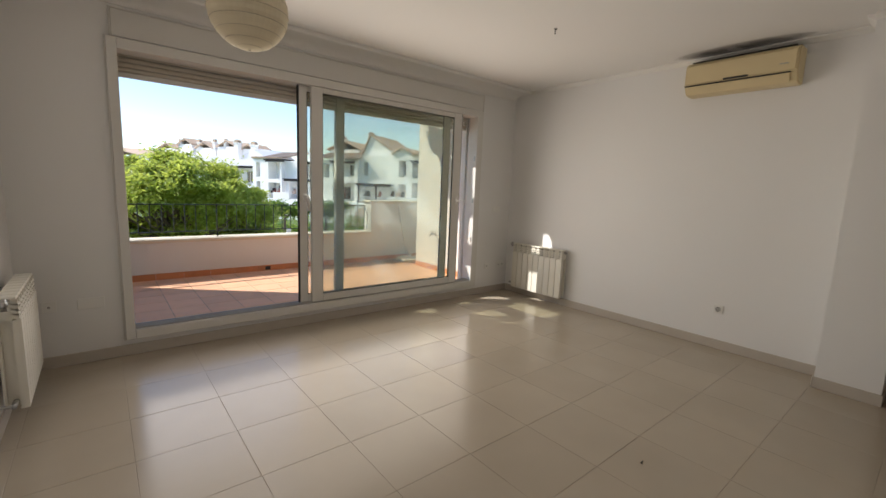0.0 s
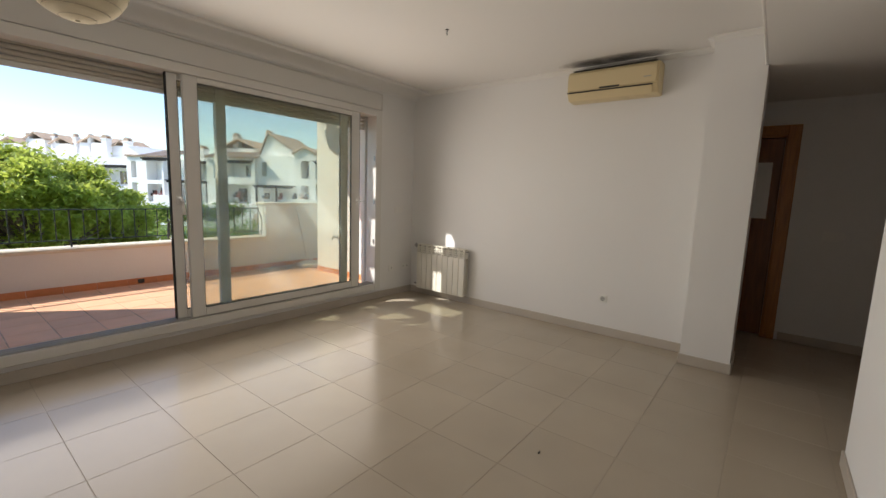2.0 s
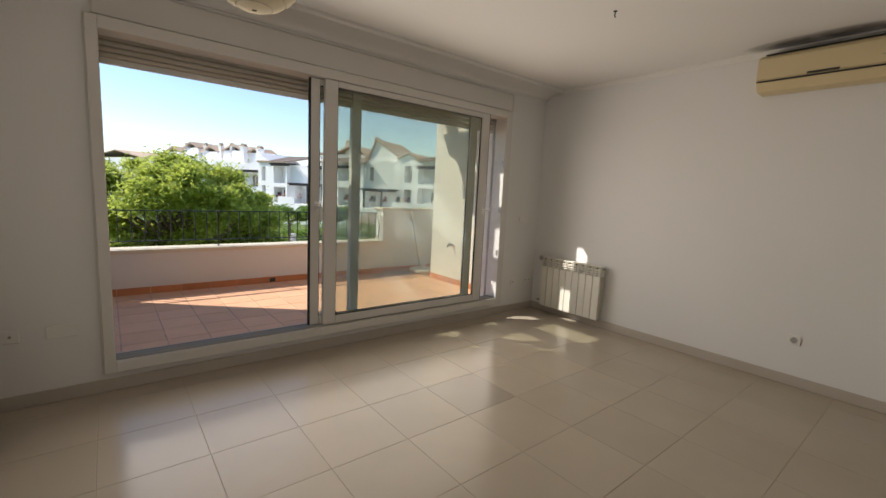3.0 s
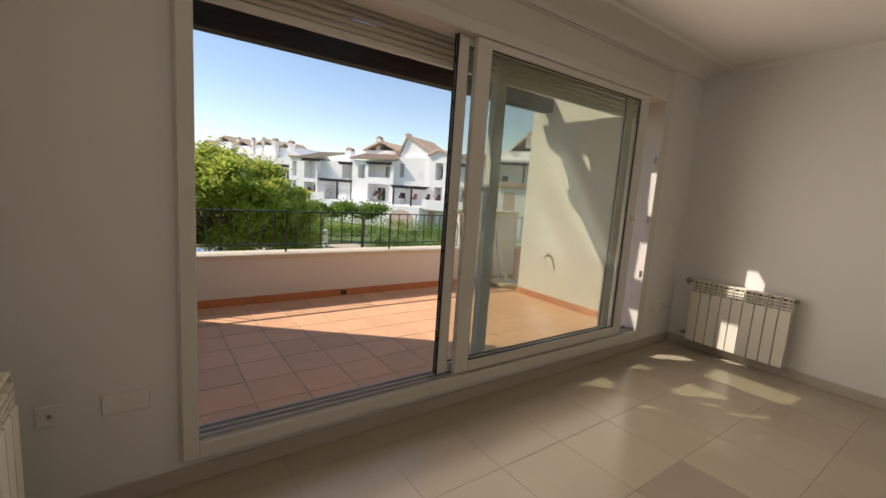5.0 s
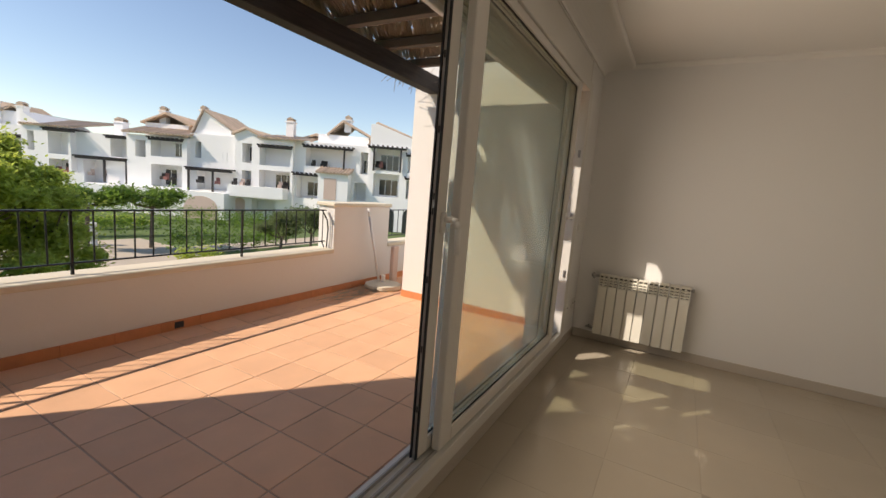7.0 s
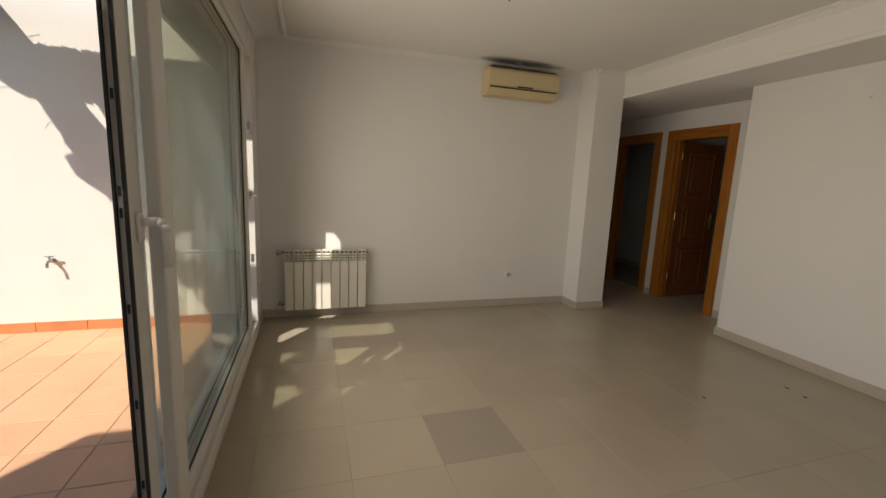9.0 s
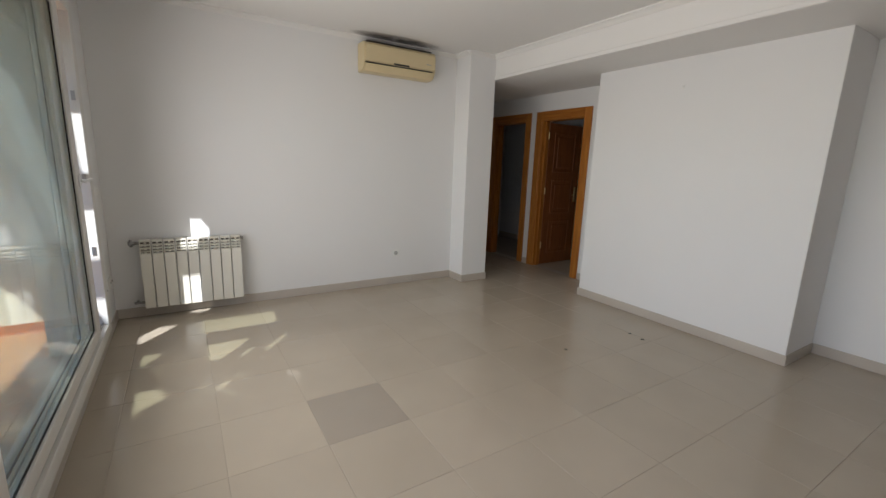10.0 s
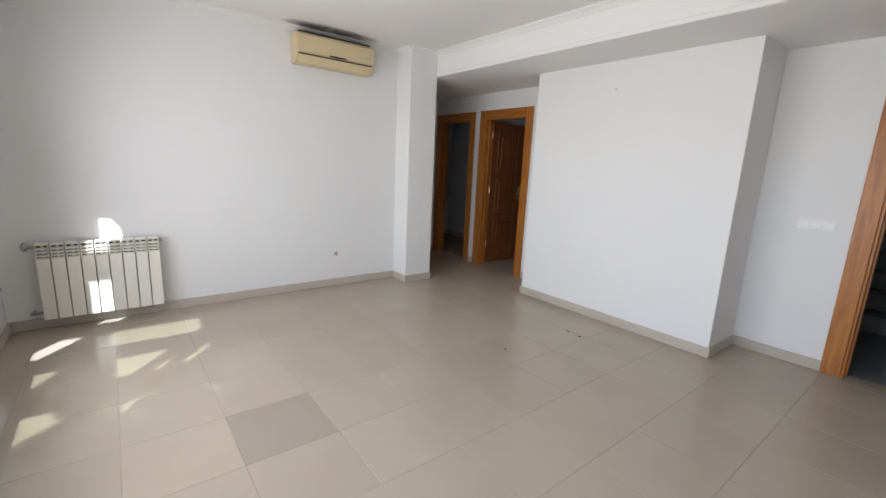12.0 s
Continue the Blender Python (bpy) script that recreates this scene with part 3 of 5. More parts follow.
for y in (4.43, 4.475, 4.52):
    part("track", B((0.622, 4.175, y - 0.004, y + 0.004, 0.205, 0.222)), "track", win, "bare aluminium sliding track")
part("window_sill", B((WX0, WX1, FY1 + 0.006, 4.62, 0.05, 0.09), bevel=0.006), "coping", win, "pale outer sill")
for z in (0.75, 1.25, 1.78):
    part("keeper", B((4.168, 4.175, 4.415, 4.435, z - 0.03, z + 0.03)), "steel", win, "small metal lock keeper")


def sash(x0, x1, y0, y1, ls, rs):
    s = part("sash", B((x0, x0 + ls, y0, y1, 0.222, 2.283), bevel=0.005), "pvc", win, "white sash stile with a black seal")
    part("stile", B((x1 - rs, x1, y0, y1, 0.222, 2.283), bevel=0.005), "pvc", s)
    part("rail", B((x0 + ls, x1 - rs, y0, y1, 2.235, 2.283), bevel=0.004), "pvc", s)
    part("rail", B((x0 + ls, x1 - rs, y0, y1, 0.222, 0.292), bevel=0.004), "pvc", s)
    yc = (y0 + y1) / 2
    g = part("pane", B((x0 + ls, x1 - rs, yc - 0.004, yc + 0.004, 0.292, 2.235)), "glass", s, "dusty greenish glass pane")
    a, b, c, d = x0 + ls, x1 - rs, 0.292, 2.235
    yy = y0 + 0.012
    part("gasket", B((a, a + 0.007, yy, yy + 0.006, c, d), (b - 0.007, b, yy, yy + 0.006, c, d), (a + 0.007, b - 0.007, yy, yy + 0.006, c, c + 0.007), (a + 0.007, b - 0.007, yy, yy + 0.006, d - 0.007, d)), "gasket", s, "black rubber seal")
    return s


outer = sash(1.945, 3.79, 4.457, 4.497, 0.076, 0.10)
inner = sash(2.045, 3.925, 4.408, 4.450, 0.112, 0.115)
for y0, y1 in ((4.459, 4.468), (4.485, 4.493)):
    part("edge_seal", B((1.936, 1.945, y0, y1, 0.222, 2.283)), "gasket", outer, "black brush seal")
part("lock_strip", B((1.9415, 1.945, 4.470, 4.483, 0.222, 2.283)), "track", outer, "grey metal lock strip")
for z in (0.45, 0.72, 1.02, 1.30, 1.36, 1.62, 1.90, 2.14):
    part("keep_hole", B((1.9395, 1.9415, 4.473, 4.480, z - 0.014, z + 0.014)), "gasket", outer, "dark slot in the lock strip")
part("edge_seal", B((3.925, 3.932, 4.415, 4.445, 0.222, 2.283)), "gasket", inner, "black edge seal")
bm = bmesh.new()
box(bm, 1.975, 2.007, 4.444, 4.457, 1.212, 1.298, bevel=0.004)
pipe(bm, [(1.992, 4.448, 1.268), (1.992, 4.408, 1.272), (1.998, 4.394, 1.264), (2.004, 4.388, 1.238), (2.008, 4.386, 1.130)], 0.013, n=12)
part("handle", bm, "socket", outer, "white lever handle pointing down", smooth=True)
bm = bmesh.new()
box(bm, 3.86, 3.89, 4.398, 4.408, 1.21, 1.29, bevel=0.004)
pipe(bm, [(3.875, 4.398, 1.25), (3.875, 4.37, 1.25), (3.91, 4.362, 1.252), (3.975, 4.36, 1.255)], 0.010, n=10)
part("handle", bm, "socket", inner, "white lever handle", smooth=True)


def shutter(x0, x1, label):
    s = thing("roller_shutter", ((x0 + x1) / 2, 4.63, 2.17), label, "shutter", "roller shutters over the terrace window")
    for i in range(11):
        z = 2.17 + 0.038 * i
        bm = bmesh.new()
        prism(bm, [(4.630, z), (4.640, z + 0.006), (4.640, z + 0.030), (4.630, z + 0.036), (4.618, z + 0.031), (4.612, z + 0.022), (4.612, z + 0.013), (4.618, z + 0.005)], "x", x0, x1)
        part("slat", bm, "shutter", s)
    part("bottom_bar", B((x0, x1, 4.612, 4.642, 2.132, 2.169), bevel=0.004), "pvc", s, "pale bottom bar")
    return s


shutter(0.622, 2.385, "rolled-up cream slatted shutter above the open bay")
shutter(2.475, 4.175, "rolled-up cream slatted shutter behind the sashes")
for x0, x1 in ((0.582, 0.622), (2.385, 2.475), (4.175, 4.215)):
    setting("shutter_guide", B((x0, x1, 4.60, 4.66, -0.04, 2.60), bevel=0.003), "pvc", "white shutter guide rail")
cover = thing("shutter_box_cover", (2.4, YN, 2.365), "flat white cover panel of the roller shutter box", "cover panel")
part("panel", B((0.597, 4.288, YN - 0.012, YN - 0.002, 2.372, 2.557), bevel=0.003), "pvc", cover)
for x0, x1, z0, z1 in ((0.585, 0.596, 2.372, 2.568), (4.289, 4.30, 2.372, 2.568), (0.597, 4.288, 2.558, 2.568)):
    part("trim_strip", B((x0, x1, YN - 0.016, YN - 0.002, z0, z1), bevel=0.002), "pvc", cover)

# ---- doors ----
def casing_y(d, x0, x1, h, y, w=0.098, side=1):
    """Oak lining and architraves round a doorway in a wall that runs along x."""
    ya, yb = y, y + 0.016 * side
    ya, yb = min(ya, yb), max(ya, yb)
    part("architrave", B((x0 - w, x0 + 0.012, ya, yb, 0, h + w), bevel=0.004), "wood", d)
    part("architrave", B((x1 - 0.012, x1 + w, ya, yb, 0, h + w), bevel=0.004), "wood", d)
    part("architrave", B((x0 + 0.012, x1 - 0.012, ya, yb, h - 0.012, h + w), bevel=0.004), "wood_x", d)
    part("jamb", B((x0, x0 + 0.028, y - 0.125, y, 0, h)), "wood", d)
    part("jamb", B((x1 - 0.028, x1, y - 0.125, y, 0, h)), "wood", d)
    part("jamb", B((x0 + 0.028, x1 - 0.028, y - 0.125, y, h - 0.028, h)), "wood_x", d)
    part("stop", B((x0 + 0.028, x0 + 0.043, y - 0.075, y - 0.05, 0, h - 0.028), (x1 - 0.043, x1 - 0.028, y - 0.075, y - 0.05, 0, h - 0.028)), "wood", d)


def leaf(d, hinge, angle, width, h, label):
    """A panelled oak leaf, built shut along -x from its hinge, then swung open."""
    lf = new("leaf", mesh_of("leaf", B((-width, 0, -0.035, 0, 0.008, h), bevel=0.003), "wood_dark"))
    lf.parent = d
    o = ORIGIN[d.name]
    lf.matrix_local = Matrix.Translation(Vector(hinge) - o) @ Matrix.Rotation(radians(angle), 4, "Z")
    tagged(lf, label)
    for side, y0, y1 in ((0, 0.0, 0.008), (1, -0.043, -0.035)):
        for z0, z1 in ((0.17, 0.66), (0.76, 1.26), (1.36, h - 0.12)):
            bm = bmesh.new()
            for a, b, c, e in ((-width + 0.12, -width + 0.15, z0, z1), (-0.15, -0.12, z0, z1), (-width + 0.15, -0.15, z0, z0 + 0.03), (-width + 0.15, -0.15, z1 - 0.03, z1)):
                box(bm, a, b, y0, y1, c, e, bevel=0.003)
            box(bm, -width + 0.19, -0.19, y0, y1, z0 + 0.07, z1 - 0.07, bevel=0.004)
            p = new("panel", mesh_of("panel", bm, "wood_dark"))
            p.parent = lf
        s = 1 if y0 >= 0 else -1
        yy = y1 if s > 0 else y0
        bm = bmesh.new()
        box(bm, -width + 0.035, -width + 0.075, min(yy, yy + 0.006 * s) - (0.008 if s > 0 else 0), max(yy, yy + 0.006 * s) + (0.008 if s < 0 else 0), 0.93, 1.15, bevel=0.003)
        pipe(bm, [(-width + 0.055, yy, 1.04), (-width + 0.055, yy + 0.045 * s, 1.04), (-width + 0.165, yy + 0.048 * s, 1.035)], 0.009)
        k = new("handle", mesh_of("handle", bm, "brass", True))
        k.parent = lf
        tagged(k, "brushed brass lever handle")
    for z in (0.25, 1.05, h - 0.22):
        bm = bmesh.new()
        tube(bm, (0.004, 0.004, z), (0.004, 0.004, z + 0.09), 0.009)
        k = new("hinge", mesh_of("hinge", bm, "brass"))
        k.parent = lf
    return lf


def door(name, at, label):
    return tagged(thing(name, at, label, "door"), kind="structure")


d1 = door("door_1", (5.58, YS, 0), "oak-framed doorway to a bedroom standing open")
casing_y(d1, *D1, DH, YS)
d2 = door("door_2", (4.55, YS, 0), "panelled oak door swung fully open")
casing_y(d2, *D2, DH, YS)
leaf(d2, (4.900, -0.60, 0), 91, 0.69, 2.045, "varnished oak leaf with three raised panels")
d3 = door("door_3", (0.46, YS, 0), "wide oak-framed doorway to the stairwell")
casing_y(d3, *D3, DH + 0.01, YS, w=0.105)
d4 = door("door_4", (6.05, 0.79, 0), "oak-framed hall door with a dark closed leaf")
w = 0.09
part("architrave", B((6.034, 6.05, D0[0] - w, D0[0] + 0.012, 0, DH + w), bevel=0.004), "wood", d4)
part("architrave", B((6.034, 6.05, D0[1] - 0.012, D0[1] + w, 0, DH + w), bevel=0.004), "wood", d4)
part("architrave", B((6.034, 6.05, D0[0] + 0.012, D0[1] - 0.012, DH - 0.012, DH + w), bevel=0.004), "wood_x", d4)
part("jamb", B((6.05, 6.175, D0[0], D0[0] + 0.028, 0, DH)), "wood", d4)
part("jamb", B((6.05, 6.175, D0[1] - 0.028, D0[1], 0, DH)), "wood", d4)
part("jamb", B((6.05, 6.175, D0[0] + 0.028, D0[1] - 0.028, DH - 0.028, DH)), "wood", d4)
part("leaf", B((6.10, 6.135, D0[0] + 0.03, D0[1] - 0.03, 0.008, DH - 0.03), bevel=0.003), "wood_dark", d4, "closed dark wooden leaf")
solo("paper_sheet", B((6.096, 6.099, 0.555, 0.95, 1.24, 1.815)), "socket", "plain white sheet fixed to the dark hall door", "sheet")

# inner-room skirting seen through the doorway
setting("baseboard", B((5.13, 7.3, -1.8, -1.788, 0, 0.085)), "base", "beige tile skirting")

# ---- the stair behind door_3 ----
stair = thing("staircase", (1.0, -2.0, 0), "dark stone staircase with a string in the dimmed wall colour", "staircase")
for i in range(9):
    y = -2.02 - 0.27 * i
    part("step", B((0.56, 1.468, y - 0.30, y, 0.175 * i + 0.001 * i, 0.175 * (i + 1)), bevel=0.008), "stone", stair)
    part("riser", B((0.56, 1.468, y - 0.012, y + 0.002, 0.175 * i + 0.012, 0.175 * (i + 1) - 0.032)), "stone", stair)
bm = bmesh.new()
prism(bm, [(-2.0, 0.0), (-2.0, 0.22), (-4.45, 1.80), (-4.45, 1.2), (-2.5, 0.0)], "x", 0.53, 0.558)
part("string", bm, "dim_stair_paint", stair, "stair string in the dimmed wall colour")
rail = thing("stair_railing", (0.47, -2.06, 0), "black iron stair railing beside the steps", "railing")
part("newel", B((0.445, 0.495, -2.10, -2.05, 0.0, 1.02), bevel=0.004), "black", rail)
bm = bmesh.new()
pipe(bm, [(0.47, -2.075, 1.0), (0.47, -4.4, 2.5)], 0.022)
part("handrail", bm, "black", rail)
for i in range(8):
    y = -2.3 - 0.27 * i
    part("baluster", B((0.463, 0.477, y - 0.007, y + 0.007, 0.10 + 0.175 * i, 1.14 + 0.175 * i)), "black", rail)

# ---- radiators ----
def radiator_section(parent, m, w):
    """One cast section: front plate, louvred head, rear web. Local x is its width, -y its front."""
    def add(name, bm, mt, under, label=""):
        ob = new(name, mesh_of(name, bm, mt))
        ob.parent = under
        if under is parent:
            ob.matrix_local = m
        return tagged(ob, label)
    a, b = 0.004, w - 0.004
    bm = bmesh.new()
    prism(bm, [(-0.095, 0.002), (-0.092, 0.0), (-0.060, 0.0), (-0.060, 0.475), (-0.088, 0.49), (-0.095, 0.485)], "x", a, b)
    s = add("section", bm, "enamel", parent)
    bm = bmesh.new()
    box(bm, a + w * 0.36, b - w * 0.36, -0.060, 0.0, 0.01, 0.585)
    box(bm, a, b, -0.012, 0.0, 0.02, 0.56, bevel=0.003)
    add("rear_web", bm, "enamel", s)
    bm = bmesh.new()
    for z in (0.500, 0.526, 0.552):
        prism(bm, [(-0.090, z), (-0.062, z + 0.010), (-0.062, z + 0.016), (-0.090, z + 0.009)], "x", a, b)
    box(bm, a, a + 0.005, -0.088, -0.01, 0.485, 0.585)
    box(bm, b - 0.005, b, -0.088, -0.01, 0.485, 0.585)
    box(bm, a, b, -0.085, -0.004, 0.585, 0.600, bevel=0.004)
    # dark block painted as the shade seen through the slots
    add("inside", B((a + 0.006, b - 0.006, -0.05, -0.02, 0.487, 0.583)), "slot_shade", s, "dark block for the shade behind the louvres")
    add("louvre_head", bm, "enamel", s, "louvred top grille")


def radiator(at, turn, n, w, label):
    r = thing("radiator", at, label, "radiator", "white sectional radiators")
    r.rotation_euler = (0, 0, radians(turn))
    for i in range(n):
        radiator_section(r, Matrix.Translation((w * i, 0, 0)), w)
    for name, z, x0 in (("valve", 0.575, -0.075), ("return_pipe", 0.045, -0.075)):
        bm = bmesh.new()
        tube(bm, (0.004, -0.045, z), (-0.03, -0.045, z), 0.013)
        tube(bm, (-0.03, -0.045, z), (-0.075, -0.045, z), 0.017 if name == "valve" else 0.011)
        tube(bm, (-0.055, -0.045, z), (-0.055, 0.03, z), 0.009)
        if name == "valve":
            tube(bm, (-0.055, -0.045, z - 0.03), (-0.055, -0.045, z + 0.03), 0.012)
        ob = new(name, mesh_of(name, bm, "steel", True))
        ob.parent = r
        tagged(ob, "tarnished metal valve" if name == "valve" else "short grey pipe into the wall")
    bm = bmesh.new()
    tube(bm, (w * n - 0.004, -0.045, 0.575), (w * n + 0.025, -0.045, 0.575), 0.016)
    ob = new("end_plug", mesh_of("end_plug", bm, "steel", True))
    ob.parent = r
    return r


# local x runs from the valve end along the wall; local -y is the front
radiator((4.872, 4.222, 0.10), -90, 9, 0.0875, "white sectional radiator on the wall beside the window, partly sunlit")
rw = radiator((0.020, 3.44, 0.160), 90, 9, 0.078, "white sectional radiator on the shaded side wall")

# ---- air conditioner ----
ac = thing("air_conditioner", (4.80, 1.83, 2.30), "yellowed wall-mounted air conditioner under the cornice", "air conditioner")
bm = bmesh.new()
prism(bm, [(4.899, 2.305), (4.899, 2.585), (4.75, 2.585), (4.712, 2.565), (4.700, 2.52), (4.703, 2.388), (4.745, 2.318), (4.79, 2.305)], "y", 1.425, 2.245)
bmesh.ops.bevel(bm, geom=bm.edges[:], offset=0.008, segments=2, affect="EDGES")
part("body", bm, "acplastic", ac)
part("front_panel", B((4.694, 4.702, 1.44, 2.23, 2.395, 2.55), bevel=0.004), "acplastic", ac, "yellowed front panel")
bm = bmesh.new()
prism(bm, [(4.700, 2.372), (4.741, 2.312), (4.735, 2.308), (4.693, 2.370)], "y", 1.475, 2.235)
part("louvre", bm, "acplastic", ac, "closed lower air flap")
bm = bmesh.new()
box(bm, 4.695, 4.706, 1.47, 2.24, 2.376, 2.384)
part("slot", bm, "dark", ac, "dark air slot")
part("display", B((4.690, 4.696, 1.75, 1.93, 2.392, 2.408), bevel=0.002), "dark", ac, "small dark display window")
part("badge", B((4.691, 4.695, 1.485, 1.545, 2.445, 2.452)), "steel", ac, "small grey maker's plate")
part("intake", B((4.74, 4.88, 1.46, 2.21, 2.586, 2.594)), "dark", ac, "dark top intake")
ac.location.z += 0.022
ac.location.y -= 0.02

setting("ceiling_patch", B((4.60, 4.895, 1.30, 2.40, ZC - 0.006, ZC - 0.004)), "dark_patch", "uneven dark patch on the ceiling above the air conditioner")

# ---- paper lamp ----
lamp = thing("paper_lantern", (1.02, 2.56, 1.96), "round ribbed rice-paper lampshade hanging unlit", "lamp")
cx, cy, cz, R = 1.02, 2.56, 2.128, 0.163
bm = bmesh.new()
N, K = 40, 30
rows = []
for k in range(K + 1):
    a = math.pi * (0.06 + 0.925 * k / K)
    rr = R * math.sin(a) * (1 + 0.012 * (k % 2))
    rows.append([bm.verts.new((cx + rr * math.cos(2 * math.pi * i / N), cy + rr * math.sin(2 * math.pi * i / N), cz + R * 1.0 * math.cos(a))) for i in range(N)])
for p, q in zip(rows, rows[1:]):
    for i in range(N):
        bm.faces.new((p[i], p[(i + 1) % N], q[(i + 1) % N], q[i]))
part("shade", bm, "paper", lamp, "cream ribbed rice-paper globe")
for k in range(3, K, 3):
    a = math.pi * (0.06 + 0.925 * k / K)
    rr, z = R * math.sin(a) * 1.012, cz + R * math.cos(a)
    bm = bmesh.new()
    pipe(bm, [(cx + rr * math.cos(2 * math.pi * i / 36), cy + rr * math.sin(2 * math.pi * i / 36), z) for i in range(37)], 0.0012, n=3)
    part("wire_rib", bm, "reed", lamp)
bm = bmesh.new()
tube(bm, (cx, cy, 2.25), (cx, cy, ZC), 0.004, n=6)
part("cord", bm, "socket", lamp)
bm = bmesh.new()
lathe(bm, [(0.045, ZC), (0.045, ZC - 0.02), (0.02, ZC - 0.04), (0.006, ZC - 0.042)], cx, cy, 20)
part("ceiling_rose", bm, "socket", lamp)

# bare ceiling outlets
bm = bmesh.new()
tube(bm, (3.35, 2.69, ZC - 0.002), (3.35, 2.69, ZC + 0.01), 0.014)
pipe(bm, [(3.35, 2.69, ZC), (3.352, 2.694, ZC - 0.03), (3.345, 2.685, ZC - 0.042)], 0.004, n=6)
solo("ceiling_outlet", bm, "dark", "dark wire stub in a small ceiling hole", "wire")
cable = thing("hanging_cable", (0.80, 0.10, 2.25), "loose cable with a connector hanging from the ceiling", "cable")
bm = bmesh.new()
P = [(0.80, 0.12, ZS), (0.80, 0.115, 2.40), (0.79, 0.11, 2.36), (0.805, 0.10, 2.32), (0.82, 0.10, 2.29), (0.80, 0.11, 2.275), (0.785, 0.10, 2.30), (0.80, 0.10, 2.315), (0.812, 0.10, 2.28), (0.825, 0.10, 2.235), (0.85, 0.10, 2.21), (0.88, 0.10, 2.20)]
pipe(bm, P, 0.003, n=6)
part("wire", bm, "steel", cable)
part("connector", B((0.785, 0.820, 0.105, 0.13, 2.365, 2.405), bevel=0.004), "dark", cable)


# ---- sockets and switches ----
def plate(name, label, cx, cy, cz, axis, gang=1, kind="socket"):
    """A wall plate; axis gives the way that it faces."""
    t = thing(name, (cx, cy, cz), label, "switch" if kind == "switch" else "socket", "white wall plates")
    m = Matrix.Translation((cx, cy, cz)) @ {"-x": Matrix.Rotation(radians(-90), 4, "Z"), "-y": Matrix.Identity(4), "+y": Matrix.Rotation(radians(180), 4, "Z")}[axis]

    def add(nm, bm, mt, lb=""):
        bmesh.ops.transform(bm, matrix=m, verts=bm.verts[:])
        return part(nm, bm, mt, t, lb)
    w = 0.074 * gang + 0.008
    add("frame", B((-w / 2, w / 2, -0.009, 0.0, -0.041, 0.041), bevel=0.003), "socket")
    for g in range(gang):
        x = (g - (gang - 1) / 2) * 0.074
        if kind == "switch":
            add("rocker", B((x - 0.029, x + 0.029, -0.014, -0.007, -0.029, 0.029), bevel=0.003), "socket")
        elif kind == "tv":
            bm = bmesh.new()
            tube(bm, (x, -0.016, 0), (x, -0.007, 0), 0.008)
            add("jack", bm, "steel")
        elif kind == "socket":
            bm = bmesh.new()
            tube(bm, (x, -0.014, 0), (x, -0.007, 0), 0.024, n=20)
            add("insert", bm, "plug", "grey socket insert")
            bm = bmesh.new()
            for dx in (-0.0095, 0.0095):
                tube(bm, (x + dx, -0.0155, 0), (x + dx, -0.0135, 0), 0.003, n=8)
            box(bm, x - 0.004, x + 0.004, -0.0155, -0.013, 0.016, 0.021)
            box(bm, x - 0.004, x + 0.004, -0.0155, -0.013, -0.021, -0.016)
            add("pin_holes", bm, "dark")
    return t


plate("wall_socket", "white mains socket on the plain wall", XE, 1.77, 0.375, "-x")
plate("wall_socket", "white aerial socket low beside the window", 4.50, YN, 0.37, "-y", 1, "tv")
plate("wall_socket", "white double socket low in the corner", 4.765, YN, 0.375, "-y", 2, "tv")
plate("shutter_switch", "white double shutter switch beside the window", 4.62, YN, 1.14, "-y", 2, "switch")
plate("wall_socket", "white aerial socket near the shaded radiator", 0.14, YN, 0.45, "-y", 1, "tv")
plate("blank_plate", "white double blank plate below the window", 0.37, YN, 0.45, "-y", 2, "blank")
plate("light_switch", "white triple light switch beside the stair door", 1.21, YS, 1.11, "+y", 3, "switch")
plate("light_switch", "white double light switch in the hall", 6.05, 0.02, 1.10, "-x", 2, "switch")

bm = bmesh.new()
tube(bm, (2.69, 0.05, 2.165), (2.69, 0.075, 2.165), 0.006)
box(bm, 2.682, 2.698, 0.05, 0.055, 2.145, 2.185)
solo("wall_hook", bm, "socket", "small white hook high on the boxed wall", "hook")
for x, y, a in ((2.56, 0.58, 0.3), (2.43, 0.595, 0.9), (2.60, 1.35, 0.1)):
    bm = bmesh.new()
    tube(bm, (x - 0.012 * math.cos(a), y - 0.012 * math.sin(a), 0.006), (x + 0.012 * math.cos(a), y + 0.012 * math.sin(a), 0.006), 0.005, 0.003, n=5)
    solo("floor_crumb", bm, "dark", "dark crumb lying on the floor tiles", "debris", "crumbs on the floor")

# ---- outside ----
ZG = -4.1
setting("ground", B((-600, 700, 7.58, 900, ZG - 0.5, ZG)), "lawn", "lawn and garden ground below the terrace")
setting("garden_path", B((2.0, 16.5, 26.0, 38.5, ZG + 0.004, ZG + 0.03), (12.0, 30.0, 30.5, 33.5, ZG + 0.005, ZG + 0.034)), "path", "sandy paved garden path")
setting("pool_surround", B((-9.0, 7.6, 30.5, 43.0, ZG + 0.02, ZG + 0.07)), "path", "pale pool surround")
setting("water", B((-8.0, 6.3, 32.2, 42.0, ZG + 0.03, ZG + 0.085)), "water", "bright blue swimming pool water")

HU, HN = Vector((0.49, -0.872, 0)).normalized(), Vector((-0.872, -0.49, 0)).normalized()
HP = Vector((19.3, 70.9, 0))


def hz(z):
    """Stretch the storeys to their height above the garden."""
    return z + 0.15 * (z + 4.5)


